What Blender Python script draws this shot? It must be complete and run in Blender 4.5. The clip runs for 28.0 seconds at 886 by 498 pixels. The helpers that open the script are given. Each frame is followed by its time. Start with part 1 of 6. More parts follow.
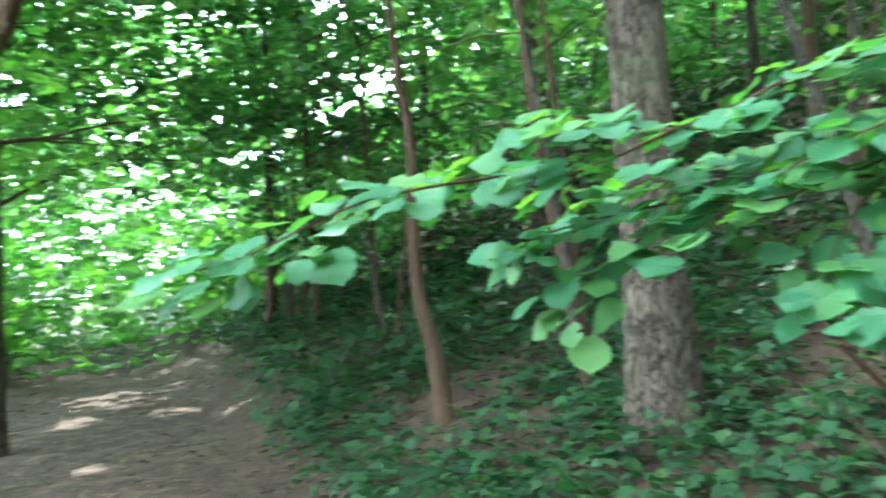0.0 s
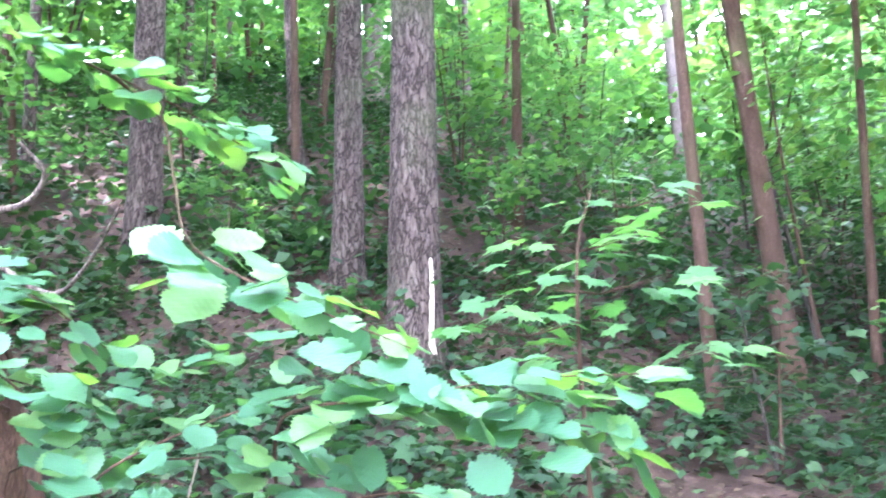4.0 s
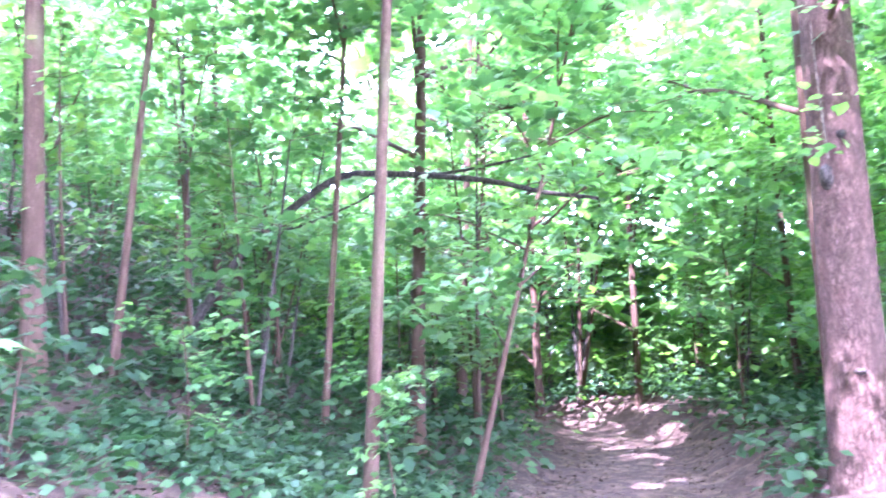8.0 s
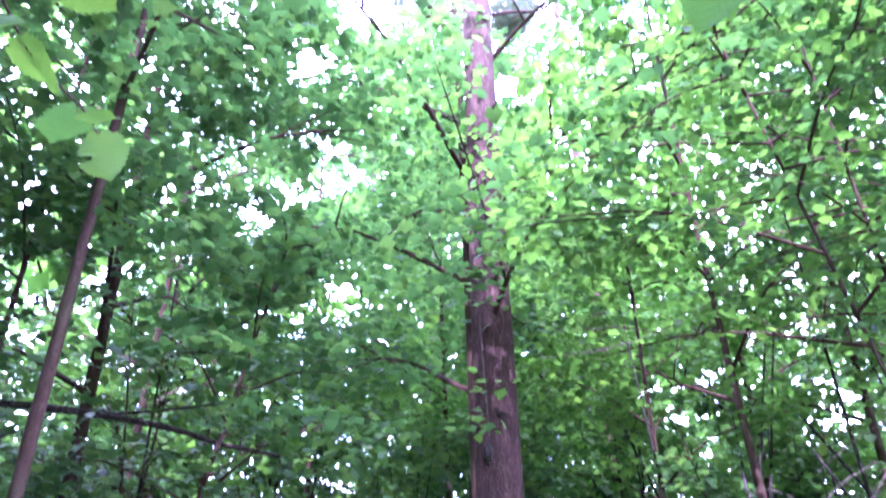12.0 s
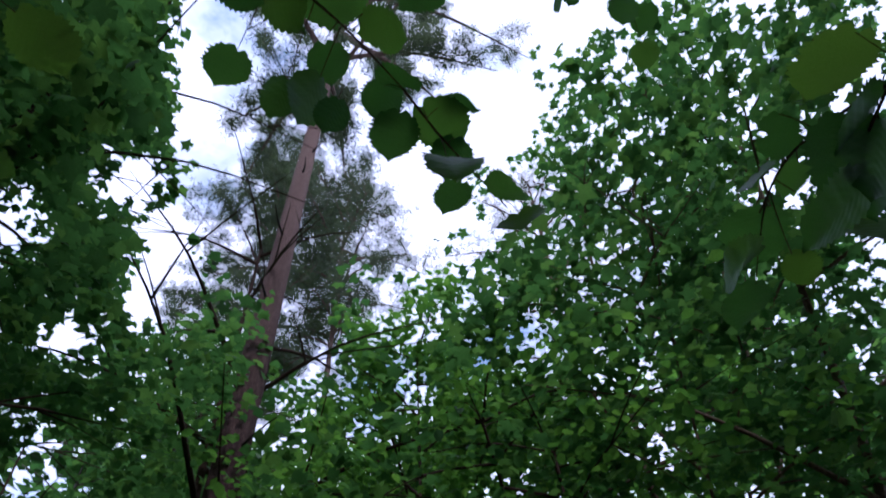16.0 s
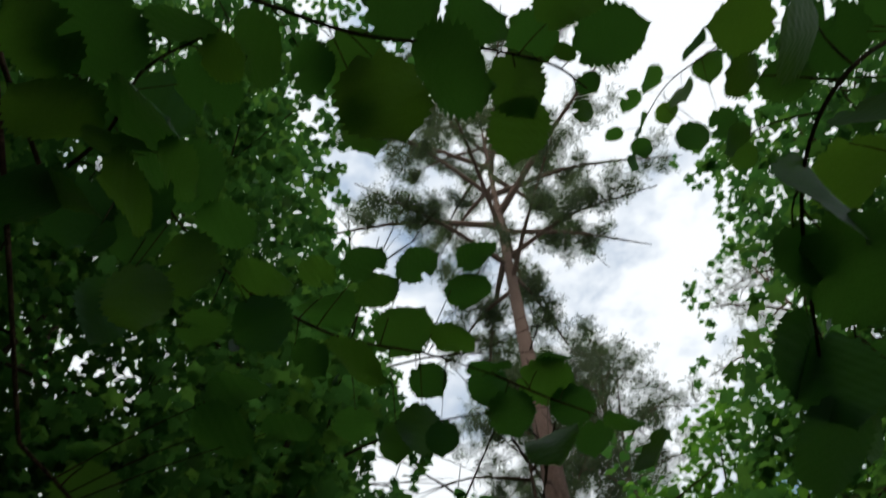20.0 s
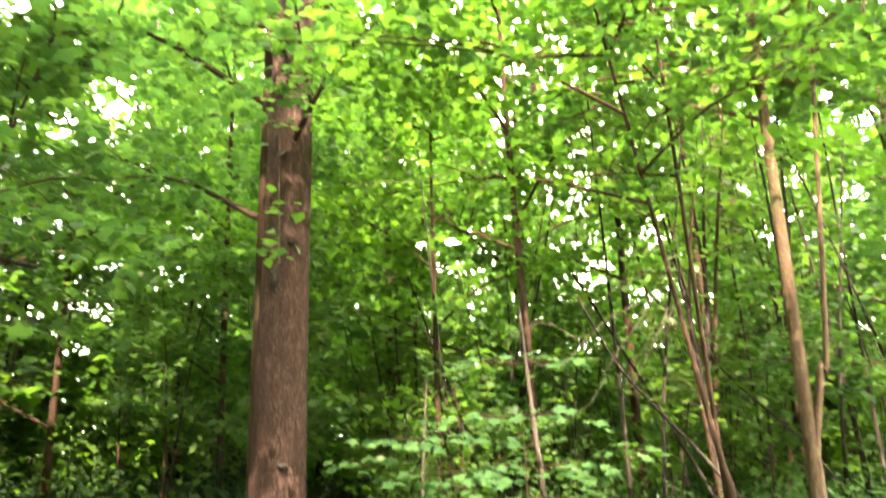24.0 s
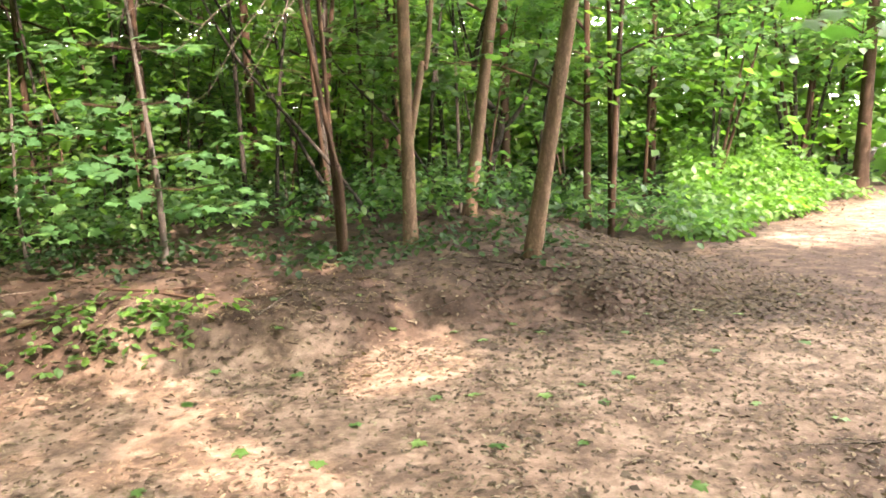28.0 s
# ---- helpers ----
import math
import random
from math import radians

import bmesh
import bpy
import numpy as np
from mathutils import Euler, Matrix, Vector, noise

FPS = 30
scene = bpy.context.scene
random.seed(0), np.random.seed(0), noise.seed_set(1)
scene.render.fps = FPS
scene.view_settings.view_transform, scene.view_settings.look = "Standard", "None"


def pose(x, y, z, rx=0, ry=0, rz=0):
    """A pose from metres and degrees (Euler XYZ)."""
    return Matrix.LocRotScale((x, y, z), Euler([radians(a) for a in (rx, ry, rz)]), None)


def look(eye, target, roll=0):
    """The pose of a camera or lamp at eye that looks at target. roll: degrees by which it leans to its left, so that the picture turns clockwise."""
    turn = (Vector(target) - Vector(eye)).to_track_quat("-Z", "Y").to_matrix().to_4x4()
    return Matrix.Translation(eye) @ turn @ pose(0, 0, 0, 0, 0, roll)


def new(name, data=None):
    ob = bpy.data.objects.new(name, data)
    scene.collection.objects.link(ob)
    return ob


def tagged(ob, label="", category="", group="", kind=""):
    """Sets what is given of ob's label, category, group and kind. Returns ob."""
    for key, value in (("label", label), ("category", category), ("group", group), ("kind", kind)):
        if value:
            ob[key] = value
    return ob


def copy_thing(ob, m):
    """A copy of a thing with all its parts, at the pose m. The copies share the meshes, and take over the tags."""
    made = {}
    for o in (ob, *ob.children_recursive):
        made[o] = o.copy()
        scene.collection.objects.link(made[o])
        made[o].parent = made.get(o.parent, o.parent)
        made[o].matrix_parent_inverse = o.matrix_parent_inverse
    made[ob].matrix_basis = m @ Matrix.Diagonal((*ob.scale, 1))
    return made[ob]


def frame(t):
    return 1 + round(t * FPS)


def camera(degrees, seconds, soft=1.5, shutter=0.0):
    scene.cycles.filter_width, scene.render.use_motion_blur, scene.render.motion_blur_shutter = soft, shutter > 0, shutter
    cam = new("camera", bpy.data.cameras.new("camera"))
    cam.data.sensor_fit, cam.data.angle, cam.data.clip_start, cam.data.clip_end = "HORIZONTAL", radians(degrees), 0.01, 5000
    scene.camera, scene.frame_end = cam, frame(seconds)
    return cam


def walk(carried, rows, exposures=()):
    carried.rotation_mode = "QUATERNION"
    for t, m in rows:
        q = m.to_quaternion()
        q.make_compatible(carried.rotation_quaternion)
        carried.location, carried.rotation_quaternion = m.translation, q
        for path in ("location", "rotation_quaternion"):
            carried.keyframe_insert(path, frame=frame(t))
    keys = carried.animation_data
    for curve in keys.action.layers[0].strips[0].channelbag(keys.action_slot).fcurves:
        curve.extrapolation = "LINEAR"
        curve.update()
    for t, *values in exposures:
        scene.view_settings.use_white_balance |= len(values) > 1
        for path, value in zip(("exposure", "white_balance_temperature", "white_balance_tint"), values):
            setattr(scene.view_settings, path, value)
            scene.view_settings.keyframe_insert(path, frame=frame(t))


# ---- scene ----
cam = camera(61.5, 28.0, soft=1.8, shutter=0.5)
# seconds, place, then yaw, pitch and roll in degrees
PATH = [
    (0.0, -0.039, -0.005, 1.546, -0.59, 2.60, -3.16),
    (0.5, -0.006, -0.003, 1.556, -12.43, 2.99, -3.83),
    (1.0, 0.018, -0.009, 1.578, -22.22, 6.29, -3.16),
    (1.5, 0.044, -0.033, 1.586, -29.51, 9.60, -3.45),
    (2.0, 0.142, -0.042, 1.606, -36.07, 12.32, 0.21),
    (2.5, 0.145, -0.047, 1.616, -46.00, 15.00, 0.61),
    (3.0, 0.160, -0.061, 1.616, -55.00, 15.51, -0.75),
    (3.5, 0.187, -0.095, 1.604, -64.21, 10.47, -1.79),
    (5.5, 0.015, -0.119, 1.641, -76.41, 14.76, -4.65),
    (6.0, -0.023, -0.085, 1.624, -81.27, 10.67, -2.78),
    (6.5, -0.040, -0.093, 1.621, -90.82, 9.01, -2.51),
    (7.0, -0.092, -0.082, 1.623, -101.36, 8.67, -1.23),
    (7.5, -0.097, -0.075, 1.621, -113.43, 7.69, -0.81),
    (8.0, -0.094, -0.087, 1.614, -121.62, 8.06, -1.71),
    (8.5, -0.097, -0.077, 1.604, -125.11, 8.52, -2.17),
    (9.0, -0.107, -0.053, 1.587, -130.24, 4.95, -0.58),
    (9.5, -0.087, -0.037, 1.572, -136.97, -0.09, -0.72),
    (10.0, -0.107, -0.039, 1.575, -144.86, -0.83, -0.35),
    (10.5, -0.120, -0.044, 1.581, -146.98, 3.64, -1.60),
    (11.0, -0.116, -0.038, 1.602, -147.09, 12.31, -2.33),
    (11.5, -0.141, -0.033, 1.650, -147.27, 20.28, -1.90),
    (12.0, -0.161, -0.023, 1.649, -146.45, 26.36, -1.99),
    (12.5, -0.183, -0.020, 1.622, -145.81, 32.48, -0.94),
    (13.0, -0.187, -0.037, 1.621, -145.04, 37.36, -1.07),
    (13.5, -0.155, -0.079, 1.653, -143.72, 43.15, -0.84),
    (15.5, 0.133, -0.107, 1.576, -168.87, 51.23, -0.69),
    (16.0, 0.194, -0.153, 1.613, -172.58, 53.02, -3.24),
    (16.5, 0.124, -0.114, 1.590, -165.70, 56.72, -6.18),
    (17.0, 0.046, -0.088, 1.578, -164.85, 57.28, -5.67),
    (17.5, 0.029, -0.120, 1.614, -161.78, 57.39, -10.89),
    (18.0, 0.002, -0.101, 1.619, -157.09, 56.65, -10.67),
    (18.5, -0.103, -0.064, 1.634, -147.02, 56.64, -7.32),
    (19.0, -0.124, -0.050, 1.628, -142.09, 57.60, -3.63),
    (19.5, -0.122, -0.078, 1.672, -138.36, 60.56, -1.98),
    (20.0, -0.124, -0.062, 1.643, -139.74, 67.38, -2.83),
    (20.5, -0.133, -0.116, 1.645, -143.76, 69.38, -5.63),
    (21.0, -0.115, -0.098, 1.642, -148.59, 65.90, -5.44),
    (21.5, -0.104, -0.090, 1.624, -153.25, 53.29, -4.12),
    (22.0, -0.075, -0.116, 1.594, -156.56, 41.49, -1.24),
    (22.5, -0.014, -0.138, 1.567, -158.82, 33.59, 1.12),
    (24.5, 0.162, -0.238, 1.543, -167.32, 7.47, -2.34),
    (25.0, 0.165, -0.247, 1.532, -174.84, -0.85, -2.04),
    (25.5, 0.174, -0.251, 1.506, -183.99, -8.68, -1.65),
    (26.0, 0.199, -0.259, 1.532, -188.83, -9.17, -1.59),
    (26.5, 0.215, -0.248, 1.540, -190.51, -9.25, -2.60),
    (27.0, 0.203, -0.260, 1.528, -190.57, -9.07, -1.86),
    (27.5, 0.211, -0.253, 1.534, -191.43, -9.21, -1.29),
    (28.0, 0.202, -0.228, 1.541, -191.68, -9.83, -1.74),
]
EXPOSURES = [
    (0.0, 2.7, 5550, -3), (1.0, 3.25, 5200, 27), (2.0, 3.35, 5350, 32), (3.0, 3.5, 5300, 40), (6.0, 3.95, 5400, 40), (7.0, 4.1, 5200, 48), (8.0, 4.65, 4950, 58), (9.0, 3.9, 4900, 62), (10.0, 3.85, 5150, 60), (11.0, 3.85, 5050, 72), (12.0, 2.35, 4850, 72), (12.5, 1.5, 4950, 72), (13.5, 0.2, 5000, 60),
    (15.5, -1.65, 5000, 38), (17.0, -2.15, 5700, 20), (20.0, -2.4, 6300, 8), (21.5, -2.15, 6100, 20), (22.5, -1.05, 6100, 34), (24.5, 3.2, 8700, 14), (25.5, 2.8, 8300, 25), (26.5, 2.42, 7600, 31), (28.0, 2.35, 7400, 27),
]
walk(cam, [(t, pose(x, y, z, 90 + p, 0, w) @ pose(0, 0, 0, 0, 0, r)) for t, x, y, z, w, p, r in PATH], EXPOSURES)

# ---- light ----
SUN_AZ, SUN_EL = 18.0, 52.0          # degrees left of +y, degrees up
sun_way = Vector((-math.sin(radians(SUN_AZ)) * math.cos(radians(SUN_EL)), math.cos(radians(SUN_AZ)) * math.cos(radians(SUN_EL)), math.sin(radians(SUN_EL))))
world = bpy.data.worlds.new("sky")
world.use_nodes = True
scene.world = world
wn, wl = world.node_tree.nodes, world.node_tree.links
wn.clear()
w_out, w_bg = wn.new("ShaderNodeOutputWorld"), wn.new("ShaderNodeBackground")
w_sky = wn.new("ShaderNodeTexSky")
w_sky.sky_type, w_sky.sun_disc = "NISHITA", False
w_sky.sun_elevation, w_sky.sun_rotation = radians(SUN_EL), radians(-SUN_AZ)
w_sky.air_density, w_sky.dust_density = 1.0, 1.0
w_tc, w_map, w_noise, w_ramp, w_mix = (wn.new("ShaderNode" + n) for n in ("TexCoord", "Mapping", "TexNoise", "ValToRGB", "MixRGB"))
w_map.inputs["Scale"].default_value = (1.0, 1.0, 2.2)
w_noise.inputs["Scale"].default_value, w_noise.inputs["Detail"].default_value, w_noise.inputs["Roughness"].default_value = 3.2, 7.0, 0.62
w_ramp.color_ramp.elements[0].color = (0.12, 0.12, 0.12, 1)
w_ramp.color_ramp.elements[0].position, w_ramp.color_ramp.elements[1].position = 0.34, 0.50
w_mix.inputs[2].default_value = (36.0, 36.6, 37.4, 1)
w_blue = wn.new("ShaderNodeMixRGB")
w_blue.blend_type = "MULTIPLY"
w_blue.inputs[0].default_value, w_blue.inputs[2].default_value = 1.0, (6.5, 7.6, 7.0, 1)
wl.new(w_tc.outputs["Generated"], w_map.inputs["Vector"])
wl.new(w_map.outputs["Vector"], w_noise.inputs["Vector"])
wl.new(w_noise.outputs["Fac"], w_ramp.inputs["Fac"])
wl.new(w_ramp.outputs["Color"], w_mix.inputs[0])
wl.new(w_sky.outputs["Color"], w_blue.inputs[1])
wl.new(w_blue.outputs["Color"], w_mix.inputs[1])
wl.new(w_mix.outputs["Color"], w_bg.inputs["Color"])
wl.new(w_bg.outputs["Background"], w_out.inputs["Surface"])
w_bg.inputs["Strength"].default_value = 0.15
sun = new("sun", bpy.data.lights.new("sun", "SUN"))
sun.data.energy, sun.data.angle, sun.data.color = 5.0, radians(0.53), (1.0, 0.93, 0.82)
sun.matrix_world = look(sun_way * 60, (0, 0, 0))
scene.view_settings.exposure = 0.0

# ---- materials ----


def material(name):
    m = bpy.data.materials.new(name)
    m.use_nodes = True
    nt = m.node_tree
    b = nt.nodes["Principled BSDF"]
    return m, nt.nodes, nt.links, b


def ramp(nodes, links, source, stops):
    r = nodes.new("ShaderNodeValToRGB")
    els = r.color_ramp.elements
    while len(els) < len(stops):
        els.new(0.5)
    for e, (p, c) in zip(els, stops):
        e.position, e.color = p, (*c, 1)
    links.new(source, r.inputs["Fac"])
    return r.outputs["Color"]


def noise_of(nodes, links, scale, detail=4, rough=0.55, stretch=None, vector="Object"):
    tc, n = nodes.new("ShaderNodeTexCoord"), nodes.new("ShaderNodeTexNoise")
    n.inputs["Scale"].default_value, n.inputs["Detail"].default_value, n.inputs["Roughness"].default_value = scale, detail, rough
    if stretch:
        mp = nodes.new("ShaderNodeMapping")
        mp.inputs["Scale"].default_value = stretch
        links.new(tc.outputs[vector], mp.inputs["Vector"])
        links.new(mp.outputs["Vector"], n.inputs["Vector"])
    else:
        links.new(tc.outputs[vector], n.inputs["Vector"])
    return n.outputs["Fac"]


def blend(nodes, links, fac, a, b, kind="MIX"):
    m = nodes.new("ShaderNodeMixRGB")
    m.blend_type = kind
    for socket, v in zip(m.inputs, (fac, a, b)):
        if isinstance(v, (int, float)):
            socket.default_value = v
        elif isinstance(v, tuple):
            socket.default_value = (*v, 1)
        else:
            links.new(v, socket)
    return m.outputs["Color"]


def bump_to(nodes, links, bsdf, height, strength, distance):
    b = nodes.new("ShaderNodeBump")
    b.inputs["Strength"].default_value, b.inputs["Distance"].default_value = strength, distance
    links.new(height, b.inputs["Height"])
    links.new(b.outputs["Normal"], bsdf.inputs["Normal"])


def leaf_material(name, dark, mid, light, lets=0.45, rough=0.42, islands=True, spots=True, glow=(1.9, 2.3, 1.0), gloss=0.4, veins=False):
    """A leaf: three greens picked per leaf, mottled, and lit through from behind."""
    m, nodes, links, b = material(name)
    if islands:
        pick = nodes.new("ShaderNodeNewGeometry").outputs["Random Per Island"]
    else:
        pick = nodes.new("ShaderNodeObjectInfo").outputs["Random"]
    base = ramp(nodes, links, pick, [(0.0, dark), (0.55, mid), (1.0, light)])
    if spots:
        n = noise_of(nodes, links, 60.0, 3)
        base = blend(nodes, links, 0.35, base, ramp(nodes, links, n, [(0.3, (0.45, 0.5, 0.4)), (0.7, (1.0, 1.0, 1.0))]), "MULTIPLY")
    big = noise_of(nodes, links, 0.35, 2)
    base = blend(nodes, links, 0.5, base, ramp(nodes, links, big, [(0.35, (0.62, 0.72, 0.66)), (0.65, (1.0, 1.0, 0.9))]), "MULTIPLY")
    links.new(base, b.inputs["Base Color"])
    b.inputs["Roughness"].default_value = rough
    b.inputs["Specular IOR Level"].default_value = gloss
    if veins:
        tc, sep = nodes.new("ShaderNodeTexCoord"), nodes.new("ShaderNodeSeparateXYZ")
        links.new(tc.outputs["Object"], sep.inputs["Vector"])
        side = [nodes.new("ShaderNodeMath") for _ in range(4)]
        for node, kind, value in zip(side, ("ABSOLUTE", "MULTIPLY_ADD", "MULTIPLY", "SINE"), (0, -0.7, 58.0, 0)):
            node.operation = kind
            node.inputs[1].default_value = value
        links.new(sep.outputs["X"], side[0].inputs[0])
        links.new(side[0].outputs[0], side[1].inputs[0])
        links.new(sep.outputs["Y"], side[1].inputs[2])
        links.new(side[1].outputs[0], side[2].inputs[0])
        links.new(side[2].outputs[0], side[3].inputs[0])
        bump_to(nodes, links, b, side[3].outputs[0], 0.25, 0.0006)
    tr, mix, out = nodes.new("ShaderNodeBsdfTranslucent"), nodes.new("ShaderNodeMixShader"), nodes["Material Output"]
    lit = blend(nodes, links, 1.0, base, glow, "MULTIPLY")
    links.new(lit, tr.inputs["Color"])
    mix.inputs[0].default_value = lets
    links.new(b.outputs["BSDF"], mix.inputs[1])
    links.new(tr.outputs["BSDF"], mix.inputs[2])
    links.new(mix.outputs["Shader"], out.inputs["Surface"])
    return m


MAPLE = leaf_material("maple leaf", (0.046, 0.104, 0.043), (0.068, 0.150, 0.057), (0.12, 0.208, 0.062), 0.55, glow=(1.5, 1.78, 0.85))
# sunlight put into the colour: a lighter, yellower copy of MAPLE
MAPLE_LIT = leaf_material("maple leaf sun tone", (0.056, 0.127, 0.034), (0.083, 0.172, 0.045), (0.12, 0.218, 0.052), 0.55, glow=(1.95, 2.25, 0.9))
# greens made bluer to carry the sky's sheen on the upper side
HAZEL = leaf_material("hazel leaf", (0.056, 0.155, 0.082), (0.077, 0.196, 0.104), (0.135, 0.255, 0.086), 0.4, 0.48, islands=False, gloss=0.35, glow=(1.95, 2.0, 0.42), veins=True)
HAZEL_FAR = leaf_material("hazel leaf joined", (0.061, 0.120, 0.041), (0.085, 0.150, 0.047), (0.134, 0.200, 0.047), 0.42, 0.38)
# HERB and SEEDLING: dark greens with the floor's shade in the colour
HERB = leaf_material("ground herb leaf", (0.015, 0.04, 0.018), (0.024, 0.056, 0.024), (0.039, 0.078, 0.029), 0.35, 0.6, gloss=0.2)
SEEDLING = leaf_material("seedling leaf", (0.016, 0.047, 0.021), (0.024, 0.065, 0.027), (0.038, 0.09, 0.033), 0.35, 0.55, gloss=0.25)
NETTLE = leaf_material("nettle leaf", (0.049, 0.121, 0.024), (0.075, 0.162, 0.034), (0.116, 0.218, 0.046), 0.4, 0.5)
# HERB_LIT: lighter herb green with sunlight put into the colour
HERB_LIT = leaf_material("broad herb leaf sun tone", (0.035, 0.085, 0.02), (0.055, 0.125, 0.028), (0.1, 0.19, 0.04), 0.4, 0.5)
NEEDLE = leaf_material("pine needle", (0.065, 0.082, 0.055), (0.1, 0.122, 0.08), (0.145, 0.162, 0.105), 0.3, 0.5, spots=False)
LITTER = leaf_material("dry leaf", (0.027, 0.018, 0.012), (0.054, 0.037, 0.025), (0.108, 0.077, 0.053), 0.15, 0.75, gloss=0.2)
CHIPS = leaf_material("crumbled leaf", (0.038, 0.025, 0.016), (0.1, 0.068, 0.046), (0.23, 0.173, 0.127), 0.1, 0.8, gloss=0.2)
FALLEN = leaf_material("fallen green leaf", (0.035, 0.084, 0.016), (0.056, 0.119, 0.024), (0.098, 0.168, 0.040), 0.2, 0.45, islands=False)


def bark_material(name, dark, mid, light, scale=(9, 9, 1.6), depth=0.02, moss=0.0, upper=None, cracks=1.0):
    m, nodes, links, b = material(name)
    tc, mp = nodes.new("ShaderNodeTexCoord"), nodes.new("ShaderNodeMapping")
    mp.inputs["Scale"].default_value = scale
    links.new(tc.outputs["Object"], mp.inputs["Vector"])
    v = nodes.new("ShaderNodeTexVoronoi")
    v.feature = "DISTANCE_TO_EDGE"
    v.inputs["Scale"].default_value = 2.2
    wob = nodes.new("ShaderNodeTexNoise")
    wob.inputs["Scale"].default_value, wob.inputs["Detail"].default_value = 3.0, 5
    links.new(mp.outputs["Vector"], wob.inputs["Vector"])
    add = nodes.new("ShaderNodeVectorMath")
    add.operation = "ADD"
    links.new(mp.outputs["Vector"], add.inputs[0])
    links.new(wob.outputs["Color"], add.inputs[1])
    links.new(add.outputs["Vector"], v.inputs["Vector"])
    plates = ramp(nodes, links, v.outputs["Distance"], [(0.02, (0, 0, 0)), (0.15, (1, 1, 1))])
    grain = noise_of(nodes, links, 22.0, 6, 0.65, (1, 1, 0.3))
    tone = ramp(nodes, links, grain, [(0.3, dark), (0.5, mid), (0.72, light)])
    col = blend(nodes, links, plates, tuple(c * (1 - 0.55 * cracks) + (1 - cracks) * 0.5 * m for c, m in zip(dark, mid)), tone)
    large = noise_of(nodes, links, 1.1, 3)
    if upper:
        sep, mr = nodes.new("ShaderNodeSeparateXYZ"), nodes.new("ShaderNodeMapRange")
        links.new(tc.outputs["Object"], sep.inputs["Vector"])
        links.new(sep.outputs["Z"], mr.inputs["Value"])
        mr.inputs["From Min"].default_value, mr.inputs["From Max"].default_value = 7.0, 15.0
        col = blend(nodes, links, mr.outputs["Result"], col, blend(nodes, links, grain, tuple(c * 0.7 for c in upper), upper))
    if moss:
        col = blend(nodes, links, ramp(nodes, links, large, [(0.5, (0, 0, 0)), (0.7, (moss, moss, moss))]), col, (0.06, 0.08, 0.03))
    col = blend(nodes, links, 0.5, col, ramp(nodes, links, large, [(0.3, (0.65, 0.62, 0.6)), (0.7, (1.0, 1.0, 1.0))]), "MULTIPLY")
    links.new(col, b.inputs["Base Color"])
    b.inputs["Roughness"].default_value = 0.9
    b.inputs["Specular IOR Level"].default_value = 0.15
    hgt = blend(nodes, links, 0.4, plates, grain)
    bump_to(nodes, links, b, hgt, 0.8, depth)
    return m


PINE_BARK = bark_material("pine bark", (0.045, 0.026, 0.02), (0.09, 0.053, 0.041), (0.152, 0.098, 0.078), (13, 13, 4.2), 0.016, upper=(0.27, 0.175, 0.135), cracks=0.6)
OAK_BARK = bark_material("furrowed grey bark", (0.036, 0.026, 0.02), (0.078, 0.06, 0.047), (0.14, 0.112, 0.09), (8, 8, 2.6), 0.03, 0.5, cracks=0.95)
MAPLE_BARK = bark_material("smooth brown bark", (0.03, 0.017, 0.01), (0.06, 0.036, 0.023), (0.097, 0.063, 0.042), (14, 14, 7), 0.003, 0.35, cracks=0.25)
GREY_BARK = bark_material("pale grey bark", (0.07, 0.055, 0.045), (0.12, 0.10, 0.085), (0.18, 0.155, 0.13), (14, 14, 7), 0.003, 0.3, cracks=0.25)
TAN_BARK = bark_material("tan maple bark", (0.08, 0.05, 0.03), (0.15, 0.1, 0.062), (0.24, 0.17, 0.11), (12, 12, 5), 0.005, 0.5, cracks=0.45)
HAZEL_BARK = bark_material("hazel bark", (0.04, 0.024, 0.015), (0.085, 0.052, 0.031), (0.15, 0.1, 0.063), (30, 30, 3), 0.006, 0.25, cracks=0.45)
DEAD_WOOD = bark_material("bleached dead wood", (0.1, 0.078, 0.058), (0.155, 0.127, 0.1), (0.23, 0.195, 0.155), (20, 20, 2), 0.004)
DARK_WOOD = bark_material("dark brown wood", (0.03, 0.025, 0.02), (0.06, 0.05, 0.04), (0.1, 0.085, 0.07), (14, 14, 3), 0.006)
FRESH_WOOD = bark_material("bare split wood", (0.45, 0.36, 0.26), (0.6, 0.5, 0.38), (0.72, 0.62, 0.5), (30, 30, 1), 0.004)


